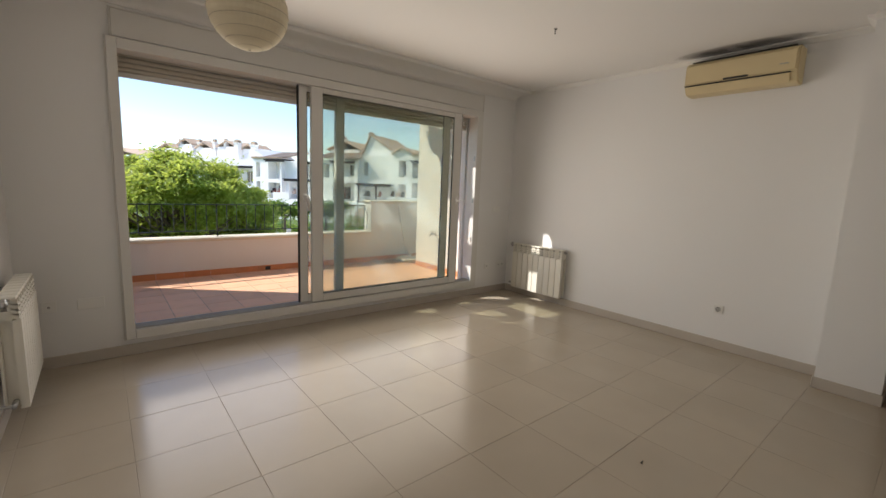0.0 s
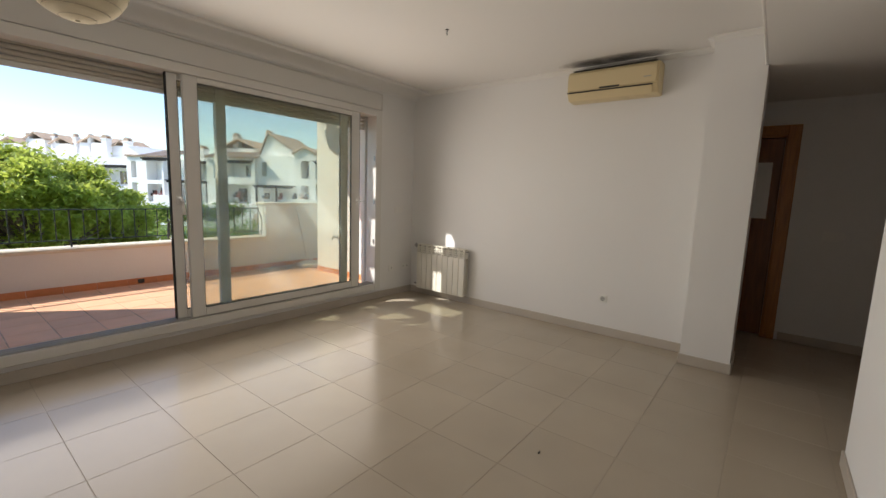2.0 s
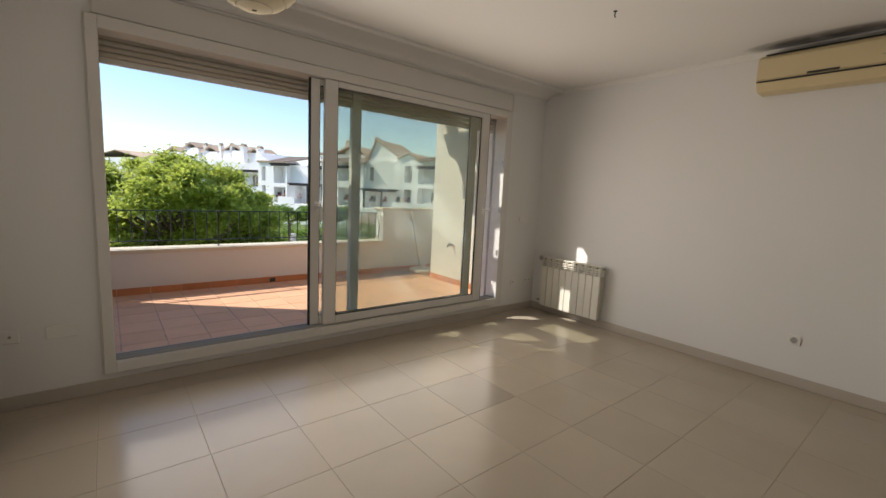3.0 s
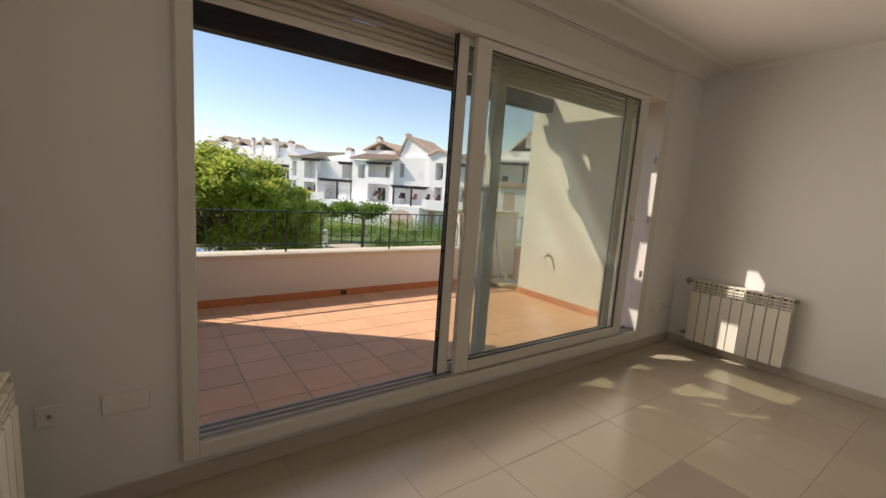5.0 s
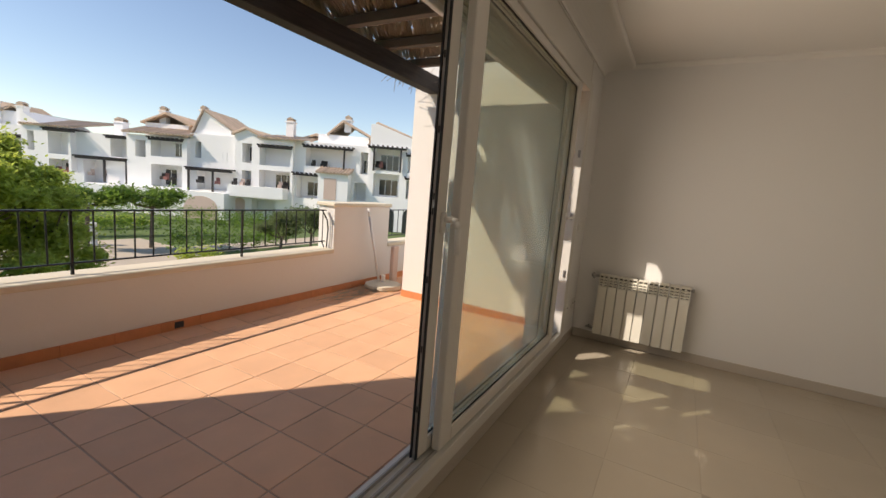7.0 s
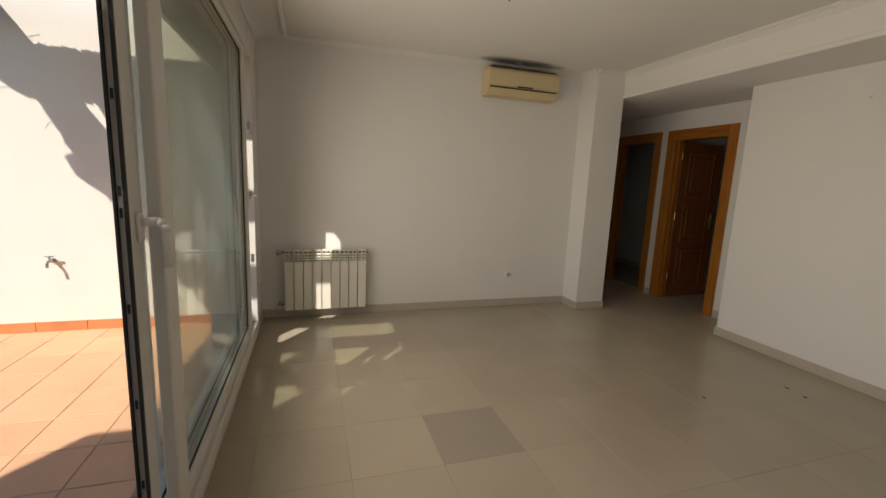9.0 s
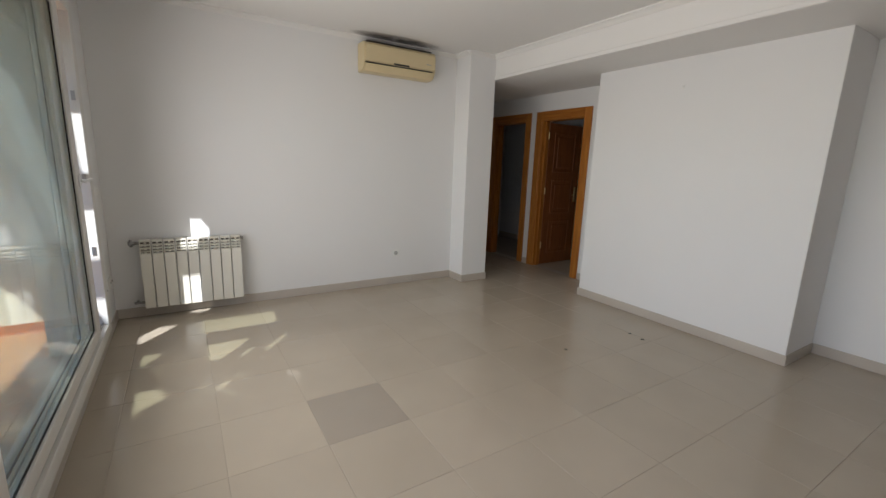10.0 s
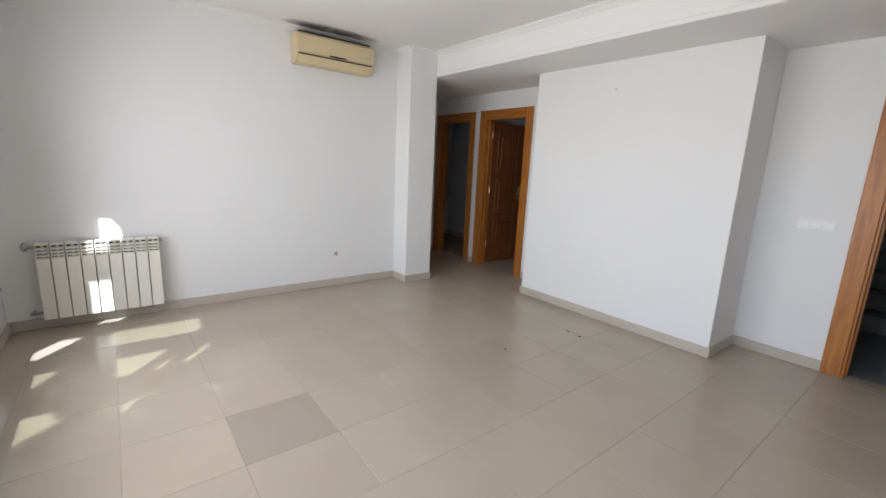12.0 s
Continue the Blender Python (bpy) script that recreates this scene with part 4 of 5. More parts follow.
def hbox(bm, s0, s1, d0, d1, z0, z1):
    """A box along the row of houses: s to the side, d away from the viewer's side."""
    v = [bm.verts.new(HP + HU * s - HN * d + Vector((0, 0, hz(z)))) for s in (s0, s1) for d in (d0, d1) for z in (z0, z1)]
    for q in ((0, 1, 3, 2), (4, 6, 7, 5), (0, 4, 5, 1), (2, 3, 7, 6), (0, 2, 6, 4), (1, 5, 7, 3)):
        bm.faces.new([v[i] for i in q])
    return bm


def hprism(bm, pts, d0, d1):
    """A polygon of (s, z) points drawn out away from the viewer's side."""
    a = [bm.verts.new(HP + HU * s - HN * d0 + Vector((0, 0, hz(z)))) for s, z in pts]
    b = [bm.verts.new(HP + HU * s - HN * d1 + Vector((0, 0, hz(z)))) for s, z in pts]
    k = len(pts)
    for i in range(k):
        bm.faces.new((a[i], a[(i + 1) % k], b[(i + 1) % k], b[i]))
    bm.faces.new(a)
    bm.faces.new(b[::-1])
    return bm


def house(s0, s1, top, holes, label, deep=1.7, back=9.0, front=0.0):
    """White house: a front of solid wall with recessed bays, a core behind, a floor in each bay."""
    at = HP + HU * ((s0 + s1) / 2) - HN * front
    h = thing("white_house", (at.x, at.y, ZG), label, "house", "white houses across the garden")
    part("wall", hbox(bmesh.new(), s0, s1, front + deep, front + back, ZG, top), "white_house", h)
    ss = sorted({s0, s1, *(v for a in holes for v in a[:2])})
    zs = sorted({ZG, top, *(v for a in holes for v in a[2:4])})
    for a, b in zip(ss, ss[1:]):
        run = None
        for c, d in [*zip(zs, zs[1:]), (top, top)]:
            ms, mz = (a + b) / 2, (c + d) / 2
            if c == d or any(q[0] < ms < q[1] and q[2] < mz < q[3] for q in holes):
                if run:
                    part("wall", hbox(bmesh.new(), a, b, front, front + deep, *run), "white_house", h)
                run = None
            else:
                run = (run[0] if run else c, d)
    return h


def roof(h, s0, s1, z0, z1, d0, d1, peak=None, name="roof"):
    """A pitched tiled roof with rows of round tiles; peak sets the ridge, from s0 to s1."""
    p = (s0 + s1) / 2 if peak is None else peak
    bm = bmesh.new()
    hprism(bm, [(s0 - 0.25, z0), (p, z1), (s1 + 0.25, z0), (s1 + 0.25, z0 - 0.14), (p, z1 - 0.14), (s0 - 0.25, z0 - 0.14)], d0 - 0.3, d1)
    for a, b in ((s0 - 0.25, p), (s1 + 0.25, p)):
        n = int((d1 - d0 + 0.3) / 0.42)
        if abs(a - b) > 0.4:
            for i in range(n):
                d = d0 - 0.3 + 0.42 * i + 0.2
                q0, q1 = HP + HU * a - HN * d + Vector((0, 0, hz(z0))), HP + HU * b - HN * d + Vector((0, 0, hz(z1)))
                tube(bm, q0, q1, 0.13, n=6)
    part(name, bm, "roof", h, "pale weathered clay tile roof")


def shed_roof(h, s0, s1, z_front, z_back, d0, d1):
    bm = bmesh.new()
    v = [bm.verts.new(HP + HU * s - HN * d + Vector((0, 0, hz(z) + dz))) for s in (s0, s1) for d, z in ((d0, z_front), (d1, z_back)) for dz in (-0.14, 0)]
    for q in ((0, 1, 3, 2), (4, 6, 7, 5), (0, 4, 5, 1), (2, 3, 7, 6), (0, 2, 6, 4), (1, 5, 7, 3)):
        bm.faces.new([v[i] for i in q])
    n = int((s1 - s0) / 0.4)
    for i in range(n + 1):
        s = s0 + 0.1 + (s1 - s0 - 0.2) * i / max(n, 1)
        tube(bm, HP + HU * s - HN * (d0 - 0.08) + Vector((0, 0, hz(z_front))), HP + HU * s - HN * d1 + Vector((0, 0, hz(z_back))), 0.13, n=6)
    part("roof", bm, "roof", h, "pale weathered clay tile roof")


def chimney(h, s, d, z0, z1, w=0.85):
    bm = bmesh.new()
    hbox(bm, s - w / 2, s + w / 2, d, d + w, z0, z1)
    hbox(bm, s - w / 2 - 0.1, s + w / 2 + 0.1, d - 0.1, d + w + 0.1, z1, z1 + 0.12)
    c = part("chimney", bm, "white_house", h, "whitewashed chimney")
    bm = bmesh.new()
    for dd in (0.05, w - 0.2):
        hbox(bm, s - w / 2 + 0.05, s + w / 2 - 0.05, d + dd, d + dd + 0.15, z1 + 0.12, z1 + 0.34)
    hprism(bm, [(s - w / 2 - 0.05, z1 + 0.34), (s, z1 + 0.58), (s + w / 2 + 0.05, z1 + 0.34)], d, d + w)
    part("cap", bm, "roof", c)


def hwindow(h, s0, s1, z0, z1, d, leaves=2):
    w = part("window", hbox(bmesh.new(), s0, s1, d - 0.05, d + 0.02, z0, z1), "pane_dark", h, "dark window")
    bm = bmesh.new()
    k = 0.06
    for i in range(leaves + 1):
        s = s0 + (s1 - s0) * i / leaves
        hbox(bm, s - k / 2, s + k / 2, d - 0.09, d - 0.05, z0, z1)
    hbox(bm, s0, s1, d - 0.085, d - 0.05, z1 - k, z1)
    hbox(bm, s0, s1, d - 0.085, d - 0.05, z0, z0 + k)
    part("frame", bm, "white_house", w)


def hpergola(h, s0, s1, z, d0=-0.5, d1=1.6, posts=()):
    bm = bmesh.new()
    hbox(bm, s0, s1, d0 + 0.1, d0 + 0.25, z, z + 0.2)
    p = part("pergola", bm, "beam", h, "dark timber pergola")
    n = max(3, int((s1 - s0) / 0.5))
    bm = bmesh.new()
    for i in range(n + 1):
        s = s0 + (s1 - s0) * i / n
        hbox(bm, s - 0.06, s + 0.06, d0 - 0.15, d1, z + 0.2, z + 0.34)
    part("rafters", bm, "beam", p)
    for s in posts:
        part("post", hbox(bmesh.new(), s - 0.09, s + 0.09, d0 + 0.08, d0 + 0.27, z - 2.2, z), "beam", p)


def clutter(h, s0, s1, z, d, seed):
    """Balcony chairs and pots, far off and small."""
    rnd = random.Random(seed)
    for i in range(3):
        s = rnd.uniform(s0, s1)
        bm = bmesh.new()
        hbox(bm, s - 0.22, s + 0.22, d, d + 0.45, z, z + 0.32)
        hbox(bm, s - 0.22, s + 0.22, d + 0.38, d + 0.45, z + 0.32, z + 0.65)
        part("balcony_chair", bm, rnd.choice(["beam", "beam", "pinkwall", "red"]), h)


# flat panel on the wall; its colour alone gives the opening's shade
def arch(h, s0, s1, z0, z1, d=-0.02, m="pane_dark"):
    c, r = (s0 + s1) / 2, (s1 - s0) / 2
    pts = [(s0, z0), (s1, z0), (s1, z1 - r * 0.6)] + [(c + r * math.cos(a), z1 - r * 0.6 + r * 0.6 * math.sin(a)) for a in [math.pi * k / 10 for k in range(1, 10)]] + [(s0, z1 - r * 0.6)]
    part("arched_opening", hprism(bmesh.new(), pts, d, d + 0.05), m, h, "shaded arched opening")


# A: far terrace house with two chimneys
hA = house(-8.2, -0.1, 3.6, [(-6.0, -0.4, 0.1, 2.3), (-6.0, -0.4, -2.8, -0.9)], "white terrace house with paired chimneys and a pergola", front=1.5)
bm = hbox(bmesh.new(), -8.0, -2.2, 4.0, 10.0, 3.6, 5.2)
part("upper_wall", bm, "white_house", hA)
roof(hA, -6.0, -3.6, 5.2, 5.9, 4.0, 8.0)
chimney(hA, -6.6, 3.0, 3.6, 5.9)
chimney(hA, -3.0, 3.0, 3.6, 5.6)
hpergola(hA, -6.0, 0.0, 2.3, 0.9, 3.1)
hwindow(hA, -4.4, -3.0, 0.3, 2.0, 3.2)
# B: stair tower with an arch, balconies beside it
hB = house(0.0, 5.7, 3.5, [(0.7, 1.5, 1.2, 3.1), (0.7, 1.5, -0.6, 0.6), (3.1, 5.4, 1.0, 3.2), (3.1, 5.4, -1.6, 0.5)], "white house with an arched stair tower and stacked balconies")
part("gable", hprism(bmesh.new(), [(0.0, 3.5), (3.0, 3.5), (0.3, 4.85), (0.0, 4.85)], 0.0, 7.0), "white_house", hB)
shed_roof(hB, 0.0, 5.8, 3.75, 4.9, -0.2, 7.0)
hpergola(hB, 3.0, 6.6, 3.2, -0.6, 1.6)
hwindow(hB, 3.6, 4.6, -1.2, 0.2, 1.7)
clutter(hB, 3.3, 5.2, -0.9, 0.2, 1)
arch(hB, 3.2, 5.4, -4.5, -2.6)
# C: stepped wing
hC = house(5.7, 12.2, 3.4, [(6.4, 9.2, -1.6, 0.6), (9.7, 12.0, 1.2, 3.1)], "white stepped house with an open pergola", front=0.8)
chimney(hC, 8.2, 4.0, 3.4, 4.9, 1.1)
hpergola(hC, 6.0, 12.2, 0.75, 0.0, 2.4, (9.4, 12.0))
hpergola(hC, 9.4, 12.4, 3.0, 0.3, 2.2)
hwindow(hC, 10.4, 11.4, 1.3, 2.7, 2.5)
clutter(hC, 6.6, 9.0, -0.9, 1.2, 2)
part("lower_terrace", hbox(bmesh.new(), 5.7, 13.0, -2.2, 0.8, ZG, -1.6), "white_house", hC)
part("lower_terrace_wall", hbox(bmesh.new(), 6.0, 9.0, -2.2, -2.0, -1.6, -0.7), "white_house", hC)
# D: hipped house
hD = house(12.2, 19.2, 3.6, [(13.2, 14.4, 1.4, 3.1), (15.0, 18.6, 1.6, 3.4), (15.0, 18.6, -1.4, 0.8)], "white house with hipped tile roofs and two loggias")
shed_roof(hD, 12.0, 15.6, 3.8, 5.0, -0.4, 5.0)
shed_roof(hD, 15.2, 19.6, 3.8, 4.8, -0.5, 4.0)
part("attic", hbox(bmesh.new(), 12.3, 17.6, 3.0, 8.8, 3.6, 5.1), "white_house", hD)
roof(hD, 12.2, 17.8, 5.1, 6.2, 2.9, 9.0)
chimney(hD, 14.0, 3.6, 5.2, 6.4, 0.8)
chimney(hD, 18.5, 3.6, 3.6, 5.3, 0.8)
hpergola(hD, 14.9, 18.8, 3.15, -0.4, 1.6)
hwindow(hD, 16.8, 18.4, 1.7, 3.1, 1.7, 3)
hwindow(hD, 13.5, 14.1, 1.4, 2.9, 1.7, 1)
hwindow(hD, 15.6, 17.0, -1.3, 0.4, 1.7, 2)
clutter(hD, 15.3, 18.3, -0.7, 0.3, 3)
part("lower_terrace", hbox(bmesh.new(), 12.6, 19.2, -2.4, 0.0, ZG, -1.5), "white_house", hD)
# E: gabled house with a lower pergola
hE = house(19.2, 24.7, 4.2, [(19.8, 20.5, 1.8, 3.4), (20.0, 24.5, -1.4, 0.6)], "white gabled house above a pergola terrace", front=0.6)
part("gable", hprism(bmesh.new(), [(19.2, 4.2), (24.7, 4.2), (20.4, 6.6)], 1.4, 9.4), "white_house", hE)
roof(hE, 19.2, 24.7, 4.35, 6.75, 1.4, 9.4, peak=20.4)
chimney(hE, 19.9, 2.0, 5.0, 6.6, 0.75)
hwindow(hE, 19.85, 20.45, 1.9, 3.3, 2.3, 1)
hwindow(hE, 23.0, 23.5, 1.7, 2.6, 0.66, 1)
hpergola(hE, 19.5, 24.8, 0.5, -0.9, 2.2, (19.8, 22.6))
part("lower_terrace", hbox(bmesh.new(), 19.2, 24.9, -2.6, 0.6, ZG, -1.5), "white_house", hE)
arch(hE, 20.4, 24.2, -4.5, -1.9, -2.64, "pinkwall")
clutter(hE, 20.2, 24.0, -0.7, -0.6, 4)
# F: gable tower and two loggias
hF = house(24.7, 31.5, 4.2, [(25.6, 26.7, 1.7, 3.6), (25.6, 26.7, -0.8, 0.9), (27.6, 31.2, 1.6, 3.7), (27.6, 31.2, -1.0, 1.1), (26.8, 29.6, -4.5, -1.9)], "white house with a gable tower and two deep loggias")
part("gable", hprism(bmesh.new(), [(24.7, 4.2), (27.5, 4.2), (27.5, 4.4), (26.1, 4.95), (24.7, 4.4)], 0.0, 7.0), "white_house", hF)
roof(hF, 24.7, 27.5, 4.45, 5.1, 0.0, 7.0)
shed_roof(hF, 27.6, 32.6, 4.3, 5.0, -0.5, 5.0)
chimney(hF, 29.9, 3.0, 4.3, 6.3, 0.9)
hpergola(hF, 27.5, 31.4, 3.3, -0.3, 1.6)
hwindow(hF, 28.9, 30.9, -0.8, 0.8, 1.7, 3)
hwindow(hF, 25.7, 26.6, 1.9, 3.4, 1.7, 1)
clutter(hF, 28.0, 31.0, -0.6, 0.3, 5)
clutter(hF, 25.0, 27.0, -0.6, -0.9, 6)
part("balcony_wall", hbox(bmesh.new(), 24.7, 31.0, -1.6, 0.0, -1.7, -0.6), "white_house", hF)
arch(hF, 24.8, 26.0, -4.5, -1.9, -0.03, "pinkwall")
# G: stepped house with a roofed porch tower
hG = house(31.5, 40.3, 4.3, [(32.8, 38.2, 1.9, 3.9), (31.8, 34.4, -1.4, 0.9), (39.2, 40.1, 1.5, 3.7), (38.6, 40.0, -1.2, 0.6)], "white stepped house with a tiled porch tower", front=0.5)
part("attic", hbox(bmesh.new(), 33.4, 39.6, 3.0, 9.5, 4.3, 5.4), "white_house", hG)
roof(hG, 34.8, 39.8, 5.4, 6.9, 3.0, 9.5, peak=36.4)
roof(hG, 31.6, 34.2, 4.9, 5.4, 4.0, 7.0)
chimney(hG, 36.9, 3.2, 5.8, 7.0, 0.8)
hpergola(hG, 32.6, 38.4, 3.7, -0.1, 2.2, (37.4,))
hpergola(hG, 31.5, 34.6, 0.85, -0.1, 2.2)
hwindow(hG, 39.3, 40.0, 1.6, 3.0, 2.2, 2)
hwindow(hG, 32.6, 34.2, -1.2, 0.3, 2.2, 2)
part("porch_tower", hbox(bmesh.new(), 34.9, 38.3, -1.4, 0.5, ZG, 1.3), "white_house", hG)
# thin panel painted as the shade inside the porch
part("porch_opening", hbox(bmesh.new(), 35.6, 37.0, -1.44, -1.38, -1.3, 0.8), "pinkwall", hG, "shaded opening")
shed_roof(hG, 34.7, 38.5, 1.35, 1.9, -1.7, 0.5)
arch(hG, 35.5, 37.1, -2.6, -1.7, -1.44)
clutter(hG, 33.2, 37.6, 1.9, 0.9, 7)
# H: house with a long slanted gable
hH = house(40.3, 48.5, 4.4, [(40.9, 43.9, 2.0, 4.3), (40.9, 43.9, -0.6, 1.7), (44.8, 47.4, 2.0, 3.8), (44.8, 47.4, -0.6, 1.2)], "white house with a long slanted gable and glazed balconies")
part("gable", hprism(bmesh.new(), [(40.3, 4.4), (48.5, 4.4), (41.0, 6.6), (40.3, 6.5)], 0.3, 9.0), "white_house", hH)
roof(hH, 40.3, 48.5, 4.45, 6.75, 0.9, 9.0, peak=40.9)
hpergola(hH, 40.2, 44.6, 4.15, -0.4, 1.6, (40.9, 44.0))
hpergola(hH, 44.6, 48.5, 3.6, -0.3, 1.6)
hpergola(hH, 44.6, 48.5, 1.3, -0.3, 1.6)
hwindow(hH, 41.4, 43.6, 2.1, 3.7, 1.7, 3)
hwindow(hH, 41.4, 43.6, -0.5, 1.2, 1.7, 3)
hwindow(hH, 45.2, 47.0, -0.5, 1.0, 1.7, 2)
arch(hH, 40.6, 43.6, -4.5, -1.5)
arch(hH, 44.6, 47.4, -4.5, -1.5)
clutter(hH, 41.0, 43.8, 2.3, 0.2, 8)
clutter(hH, 44.8, 47.2, -0.3, 0.2, 9)
hI = house(48.5, 60.0, 4.6, [(49.5, 53.0, 1.8, 3.9), (49.5, 53.0, -1.0, 1.1)], "white house at the end of the row")
roof(hI, 48.5, 60.0, 4.7, 6.6, 0.0, 9.0)
chimney(hI, 49.6, 2.0, 4.6, 6.4)
# far houses to the left
hJ = house(-31.0, -8.2, 4.1, [(-26.0, -12.0, 0.0, 2.0)], "long far white house behind the trees", front=3.0, back=12.0)
for s, z0, z1, w in ((-27.5, 4.1, 5.4, 4.4), (-22.5, 4.1, 6.1, 3.6), (-17.6, 4.1, 5.5, 4.0), (-12.0, 4.1, 5.7, 4.6)):
    part("attic", hbox(bmesh.new(), s - w / 2, s + w / 2, 6.0, 12.0, z0, z1), "white_house", hJ)
    roof(hJ, s - w / 2, s + w / 2, z1, z1 + 0.9, 6.0, 12.0)
for s in (-24.0, -19.0, -15.2, -12.5):
    chimney(hJ, s, 6.0, 4.1, 6.3, 0.6)
hpergola(hJ, -16.0, -8.4, 2.0, 2.4, 4.6)
hK = house(-48.0, -31.0, 4.1, [], "far white house with tile roofs", front=3.0, back=12.0)
roof(hK, -48.0, -31.0, 4.1, 5.4, 3.0, 14.0)

# ---- trees and planting ----
def foliage(rnd, blobs, count, size, flat=1.0):
    """Many small leaf clumps scattered through several uneven blobs."""
    verts, faces = [], []
    for n in range(count):
        c, r = rnd.choice(blobs)
        p = Vector((rnd.gauss(0, 0.47), rnd.gauss(0, 0.47), rnd.gauss(0, 0.36)))
        p = p * (0.85 + 0.45 * noise.noise(p * 2.1 + Vector(c)))
        o = Vector(c) + Vector((p.x * r, p.y * r, p.z * r * flat))
        q = Euler((rnd.uniform(-0.9, 0.9), rnd.uniform(-0.9, 0.9), rnd.uniform(0, 6.28))).to_matrix()
        k, s = len(verts), size * rnd.uniform(0.6, 1.4)
        for a, b, z in ((-1, 0, 0.0), (-0.2, 0.42, 0.12), (1, 0, -0.15), (-0.2, -0.42, 0.12)):
            verts.append(o + q @ Vector((a * s, b * s, z * s)))
        faces.append((k, k + 1, k + 2))
        faces.append((k, k + 2, k + 3))
    return verts, faces


def tree(name, x, y, trunk_h, blobs, count, size, leafm, label, seed, flat=0.8, r=0.22):
    rnd = random.Random(seed)
    blobs = [((c[0], c[1], c[2] + 0.5), q) for c, q in blobs]
    t = thing(name, (x, y, ZG), label, "tree", "garden trees")
    bm = bmesh.new()
    tube(bm, (x, y, ZG), (x + 0.1, y, ZG + trunk_h), r, r * 0.7, n=9)
    for c, rad in blobs:
        m = Vector((x + 0.1, y, ZG + trunk_h))
        e = Vector(c)
        k = m.lerp(e, 0.5) + Vector((rnd.uniform(-0.3, 0.3), rnd.uniform(-0.3, 0.3), -0.2))
        tube(bm, m, k, r * 0.5, r * 0.32, n=6)
        tube(bm, k, e, r * 0.32, r * 0.1, n=6)
        for j in range(4):
            w = e + Vector((rnd.uniform(-1, 1), rnd.uniform(-1, 1), rnd.uniform(-0.4, 0.8))) * rad * 0.7
            tube(bm, k.lerp(e, 0.6), w, r * 0.15, r * 0.04, n=4)
    part("trunk", bm, "bark", t, "grey-brown trunk and limbs")
    v, f = foliage(rnd, blobs, count, size, flat)
    o = ORIGIN[t.name]
    me = bpy.data.meshes.new("crown")
    me.from_pydata([p - o for p in v], [], f)
    me.materials.append(M[leafm])
    ob = new("crown", me)
    ob.parent = t
    return t


def blobs_of(rnd, cx, cy, cz, rx, rz, n, r0, r1):
    out = []
    for i in range(n):
        a, q = rnd.uniform(0, 6.28), math.sqrt(rnd.random())
        out.append(((cx + math.cos(a) * rx * q, cy + math.sin(a) * rx * q, cz + rnd.uniform(-1, 1) * rz * (1 - 0.5 * q)), rnd.uniform(r0, r1)))
    return out


def dome_of(rnd, cx, cy, cz, rx, rz, n, r0, r1):
    """Clumps under a wide uneven dome, thickest near its skin."""
    out = []
    for i in range(n):
        a, q = rnd.uniform(0, 6.28), math.sqrt(rnd.random())
        top = cz + rz * math.sqrt(1 - 0.9 * q * q) + rnd.uniform(-0.35, 0.2)
        z = top - (top - cz + 1.6) * rnd.random() ** 1.8
        out.append(((cx + math.cos(a) * rx * q, cy + math.sin(a) * rx * q, z), rnd.uniform(r0, r1)))
    return out


rt = random.Random(21)
tree("broad_tree", 3.2, 23.5, 2.6, dome_of(rt, 2.9, 23.5, -0.7, 3.4, 2.5, 95, 0.5, 1.05), 80000, 0.10, "leaf", "broad bright green tree in the garden below", 1, r=0.15)
tree("broad_tree", 6.2, 24.5, 2.2, dome_of(rt, 6.2, 24.5, -1.3, 2.0, 1.7, 45, 0.45, 0.95), 36000, 0.10, "leaf", "bright green tree beside the broad one", 2, r=0.13)
tree("broad_tree", -1.5, 24.0, 2.4, dome_of(rt, -1.5, 24.0, -1.7, 3.0, 2.2, 70, 0.5, 1.05), 50000, 0.10, "leaf", "bright green tree near the pool", 3, r=0.14)
tree("clipped_tree", 12.2, 35.6, 2.7, blobs_of(rt, 12.2, 35.6, -1.2, 1.5, 0.4, 8, 0.6, 0.9), 7000, 0.13, "leaf2", "small flat-topped green tree on the lawn", 4, r=0.14)
tree("clipped_tree", 15.2, 34.2, 2.7, blobs_of(rt, 15.0, 34.2, -1.1, 1.6, 0.4, 9, 0.6, 0.9), 8000, 0.13, "leaf2", "small flat-topped green tree beside the path", 5, r=0.14)
tree("olive_tree", 19.4, 26.6, 1.4, blobs_of(rt, 19.4, 26.6, -2.2, 1.3, 0.7, 8, 0.6, 1.0), 6500, 0.10, "leaf3", "grey-green olive tree behind the balustrade", 6, r=0.12)
tree("olive_tree", 22.6, 27.2, 1.4, blobs_of(rt, 22.6, 27.2, -2.0, 1.4, 0.7, 8, 0.6, 1.0), 6500, 0.10, "leaf3", "grey-green olive tree near the pier", 7, r=0.12)
tree("sapling", 4.6, 21.0, 1.0, blobs_of(rt, 4.6, 21.0, -2.6, 1.7, 0.5, 8, 0.5, 0.8), 5000, 0.11, "leaf", "young leafy tree under the balustrade", 8, r=0.07)
tree("sapling", 7.2, 23.0, 1.1, blobs_of(rt, 7.2, 23.0, -3.0, 1.2, 0.4, 6, 0.4, 0.7), 3000, 0.10, "leaf", "young leafy tree beside the path", 9, r=0.06)


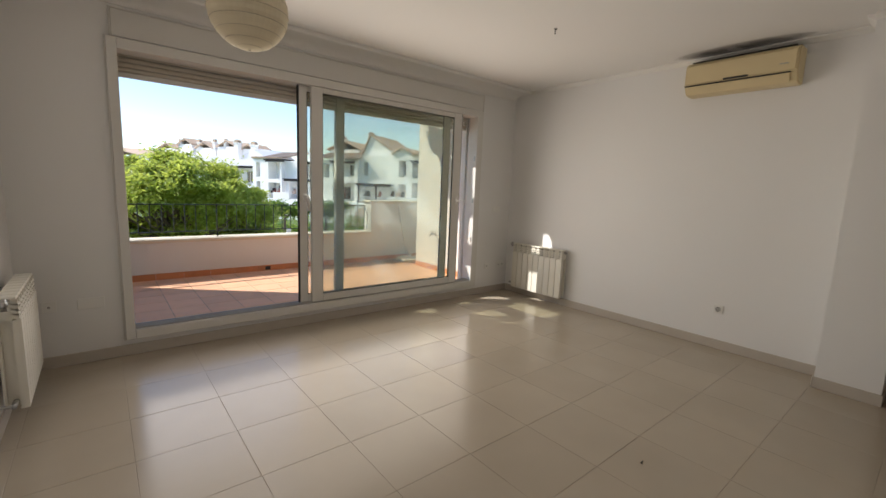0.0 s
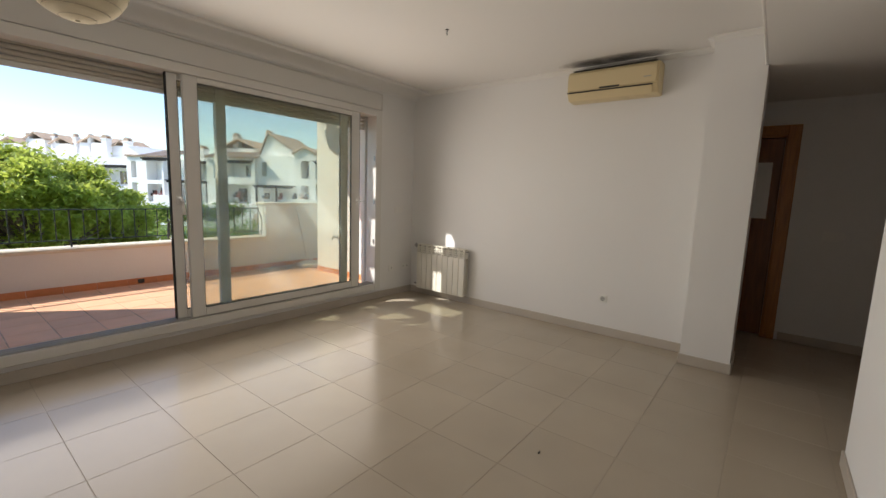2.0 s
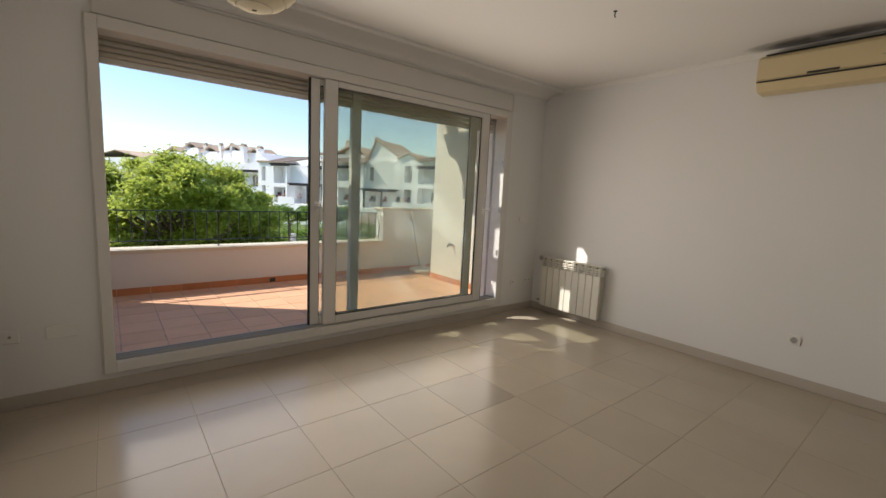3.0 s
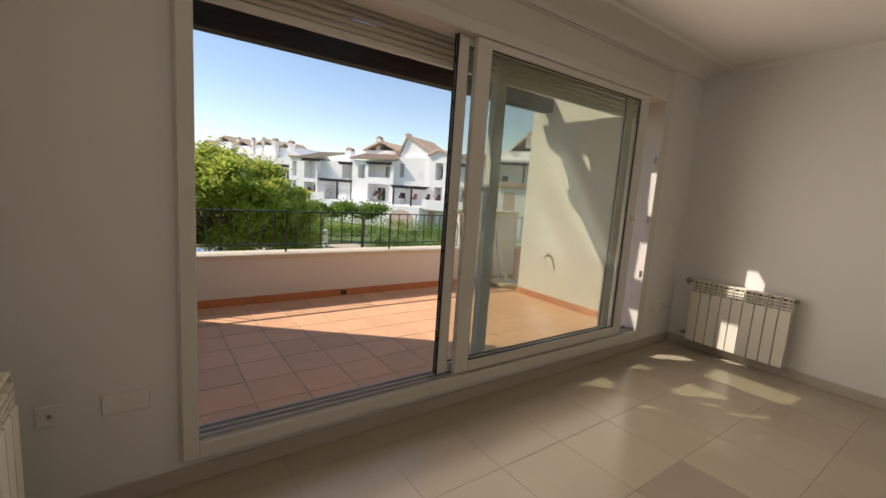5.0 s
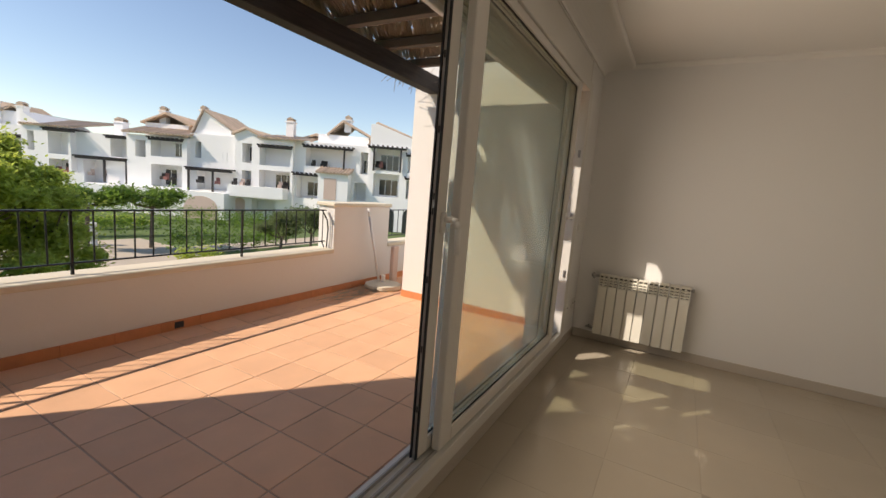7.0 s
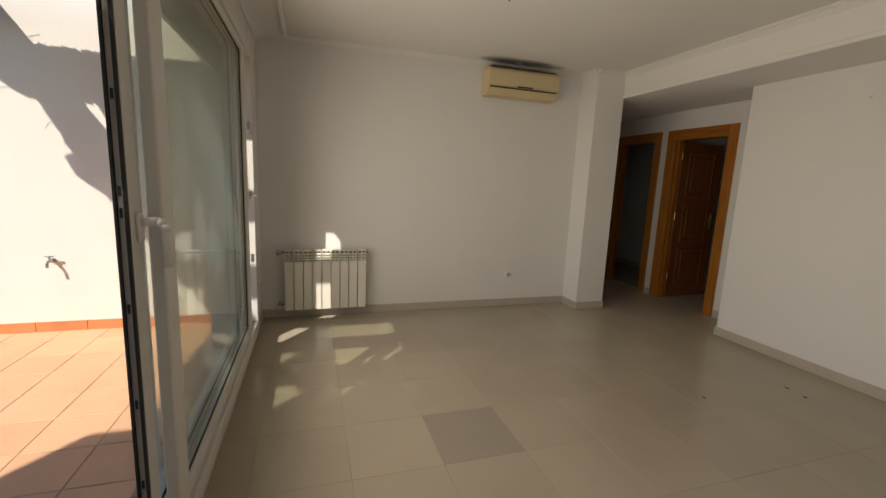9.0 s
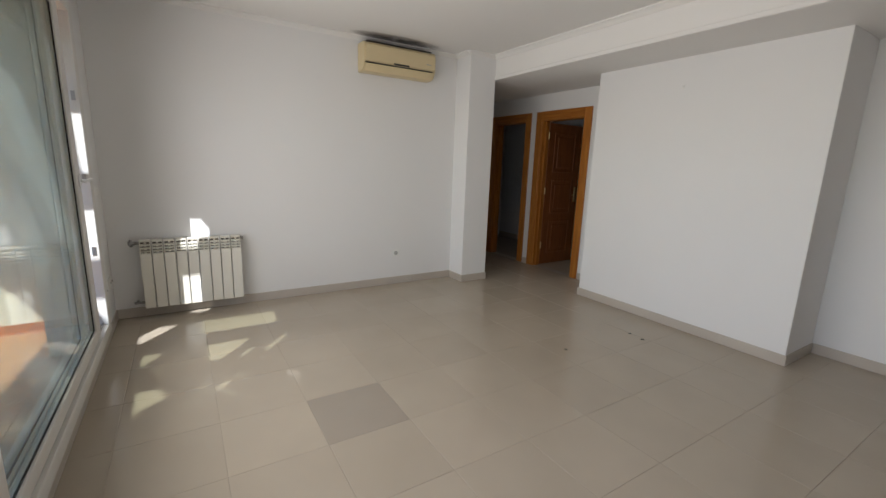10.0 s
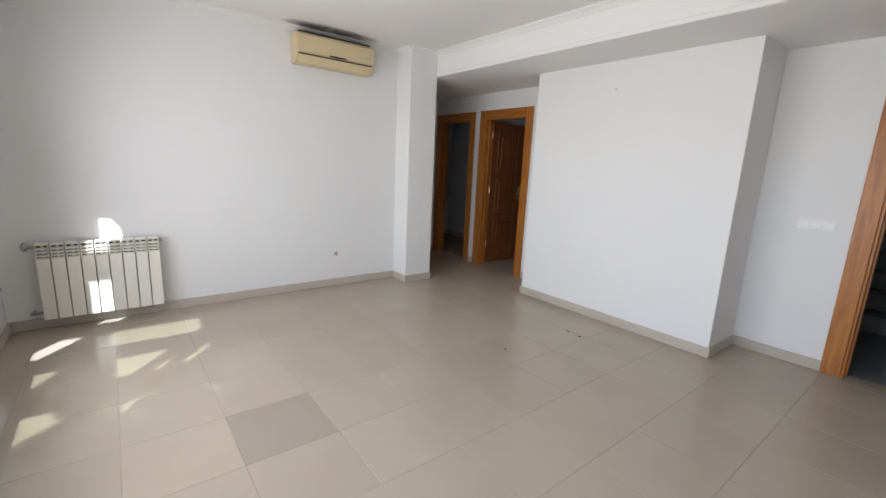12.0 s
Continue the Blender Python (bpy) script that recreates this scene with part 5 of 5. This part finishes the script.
def hedge(name, pts, h, w, leafm, label, seed, density=900):
    rnd = random.Random(seed)
    bl = []
    for (ax, ay), (bx, by) in zip(pts, pts[1:]):
        n = max(2, int(math.hypot(bx - ax, by - ay) / (w * 0.7)))
        for i in range(n):
            k = i / n
            bl.append(((ax + (bx - ax) * k, ay + (by - ay) * k, ZG + h * 0.5), w * rnd.uniform(0.5, 0.75)))
    v, f = foliage(rnd, bl, int(density * len(bl) / 3), 0.12, h / w * 0.9)
    me = bpy.data.meshes.new(name)
    me.from_pydata(v, [], f)
    me.materials.append(M[leafm])
    tagged(new(name, me), label, "hedge", kind="stuff")


hedge("dark_hedge", [(10.5, 42.0), (17.5, 40.0), (26.0, 36.0)], 2.2, 1.7, "leaf2", "dark clipped hedge across the lawn", 11)
hedge("low_hedge", [(9.0, 46.0), (20.0, 44.0)], 1.3, 1.3, "leaf", "low bright hedge round the lawn", 12)
hedge("shrub_bank", [(15.5, 31.5), (19.0, 30.0), (24.0, 30.5)], 2.0, 1.6, "leaf2", "dark shrubs behind the balustrade", 13)
hedge("shrub_bank_bright", [(13.6, 27.2), (15.6, 26.4)], 1.4, 1.3, "leaf", "bright shrubs beside the path", 14)
hedge("far_shrubs", [(16.0, 58.0), (24.0, 50.0), (31.0, 38.0)], 2.0, 1.8, "leaf2", "dark shrubs along the houses", 15, 600)
hedge("near_shrubs", [(-3.0, 19.5), (3.0, 19.0), (6.5, 20.5)], 2.4, 1.8, "leaf2", "dark shrubs under the broad tree", 16)
post = thing("gate_post", (12.4, 36.8, ZG), "pair of white gate posts on the path", "post")
for dx in (-0.55, 0.55):
    part("pillar", B((12.4 + dx - 0.2, 12.4 + dx + 0.2, 36.6, 37.0, ZG, ZG + 1.5), bevel=0.03), "white_house", post)

# ---- floor tiles: pieces of the floor ----
PX, PY, PT = 2.375, 3.33, 0.463
floor_ob = bpy.data.objects["floor"]


def tile_mesh(name, w, d, t, material, chamfer=0.0012):
    bm = bmesh.new()
    a = [bm.verts.new((x, y, 0)) for x, y in ((0, 0), (w, 0), (w, d), (0, d))]
    b = [bm.verts.new((x, y, t - chamfer)) for x, y in ((0, 0), (w, 0), (w, d), (0, d))]
    c = [bm.verts.new((x, y, t)) for x, y in ((chamfer, chamfer), (w - chamfer, chamfer), (w - chamfer, d - chamfer), (chamfer, d - chamfer))]
    for lo, hi in ((a, b), (b, c)):
        for i in range(4):
            bm.faces.new((lo[i], lo[(i + 1) % 4], hi[(i + 1) % 4], hi[i]))
    bm.faces.new(c)
    return mesh_of(name, bm, material)


def lay(parent, name, x0, x1, y0, y1, px, py, pitch, gap, z, t, material, keep=None, special=None):
    """Lay a grid of tiles over a rectangle; cut pieces at its rim get a mesh of their own size."""
    cache = {}
    i0, j0 = math.floor((x0 - px) / pitch), math.floor((y0 - py) / pitch)
    i = i0
    while px + i * pitch < x1:
        j = j0
        while py + j * pitch < y1:
            ax, bx = max(px + i * pitch + gap / 2, x0), min(px + (i + 1) * pitch - gap / 2, x1)
            ay, by = max(py + j * pitch + gap / 2, y0), min(py + (j + 1) * pitch - gap / 2, y1)
            if bx - ax > 0.02 and by - ay > 0.02 and (keep is None or keep((ax + bx) / 2, (ay + by) / 2)):
                m = (special or {}).get((i, j), material)
                key = (round(bx - ax, 3), round(by - ay, 3), m)
                if key not in cache:
                    cache[key] = tile_mesh(name, bx - ax, by - ay, t, m)
                ob = new(name, cache[key])
                ob.parent = parent
                ob.location = (ax, ay, z)
            j += 1
        i += 1


lay(floor_ob, "floor_tile", XW, XE, YS, YN, PX, PY, PT, 0.0019, -0.004, 0.004, "tile", None, {(0, -1): "tile_dark"})
lay(floor_ob, "floor_tile", XE, 6.05, YS, 1.60, PX, PY, PT, 0.0019, -0.004, 0.004, "tile")

terrace = bpy.data.objects["terrace_floor"]
lay(terrace, "terrace_tile", 0.0, 4.87, YN + 0.3, YP, 1.32, 5.372, 0.33, 0.009, ZT - 0.006, 0.006, "terracotta")
lay(terrace, "terrace_tile", 4.87, 6.8, 6.60, YP, 1.32, 5.372, 0.33, 0.009, ZT - 0.006, 0.006, "terracotta")


def skirt_tiles(parent, runs, h=0.085):
    for (x0, y0), (x1, y1), nx, ny in runs:
        ln = math.hypot(x1 - x0, y1 - y0)
        n = max(1, round(ln / 0.335))
        for i in range(n):
            a, b = (i + 0.006) / n, (i + 0.994) / n
            ax, ay, bx, by = x0 + (x1 - x0) * a, y0 + (y1 - y0) * a, x0 + (x1 - x0) * b, y0 + (y1 - y0) * b
            bm = B((min(ax, bx, ax + nx * 0.012), max(ax, bx, bx + nx * 0.012), min(ay, by, ay + ny * 0.012), max(ay, by, by + ny * 0.012), ZT, ZT + h))
            part("skirting_tile", bm, "terr_skirt", parent)


skirt_tiles(bpy.data.objects["parapet"], [((0.0, YP), (4.33, YP), 0, -1), ((5.44, YP), (6.8, YP), 0, -1)])
skirt_tiles(bpy.data.objects["parapet_pier"], [((4.33, YP), (5.44, YP), 0, -1)])
skirt_tiles(bpy.data.objects["terrace_wall_east"], [((4.87, YN + 0.32), (4.87, 6.60), -1, 0), ((4.87, 6.60), (6.8, 6.60), 0, 1)])
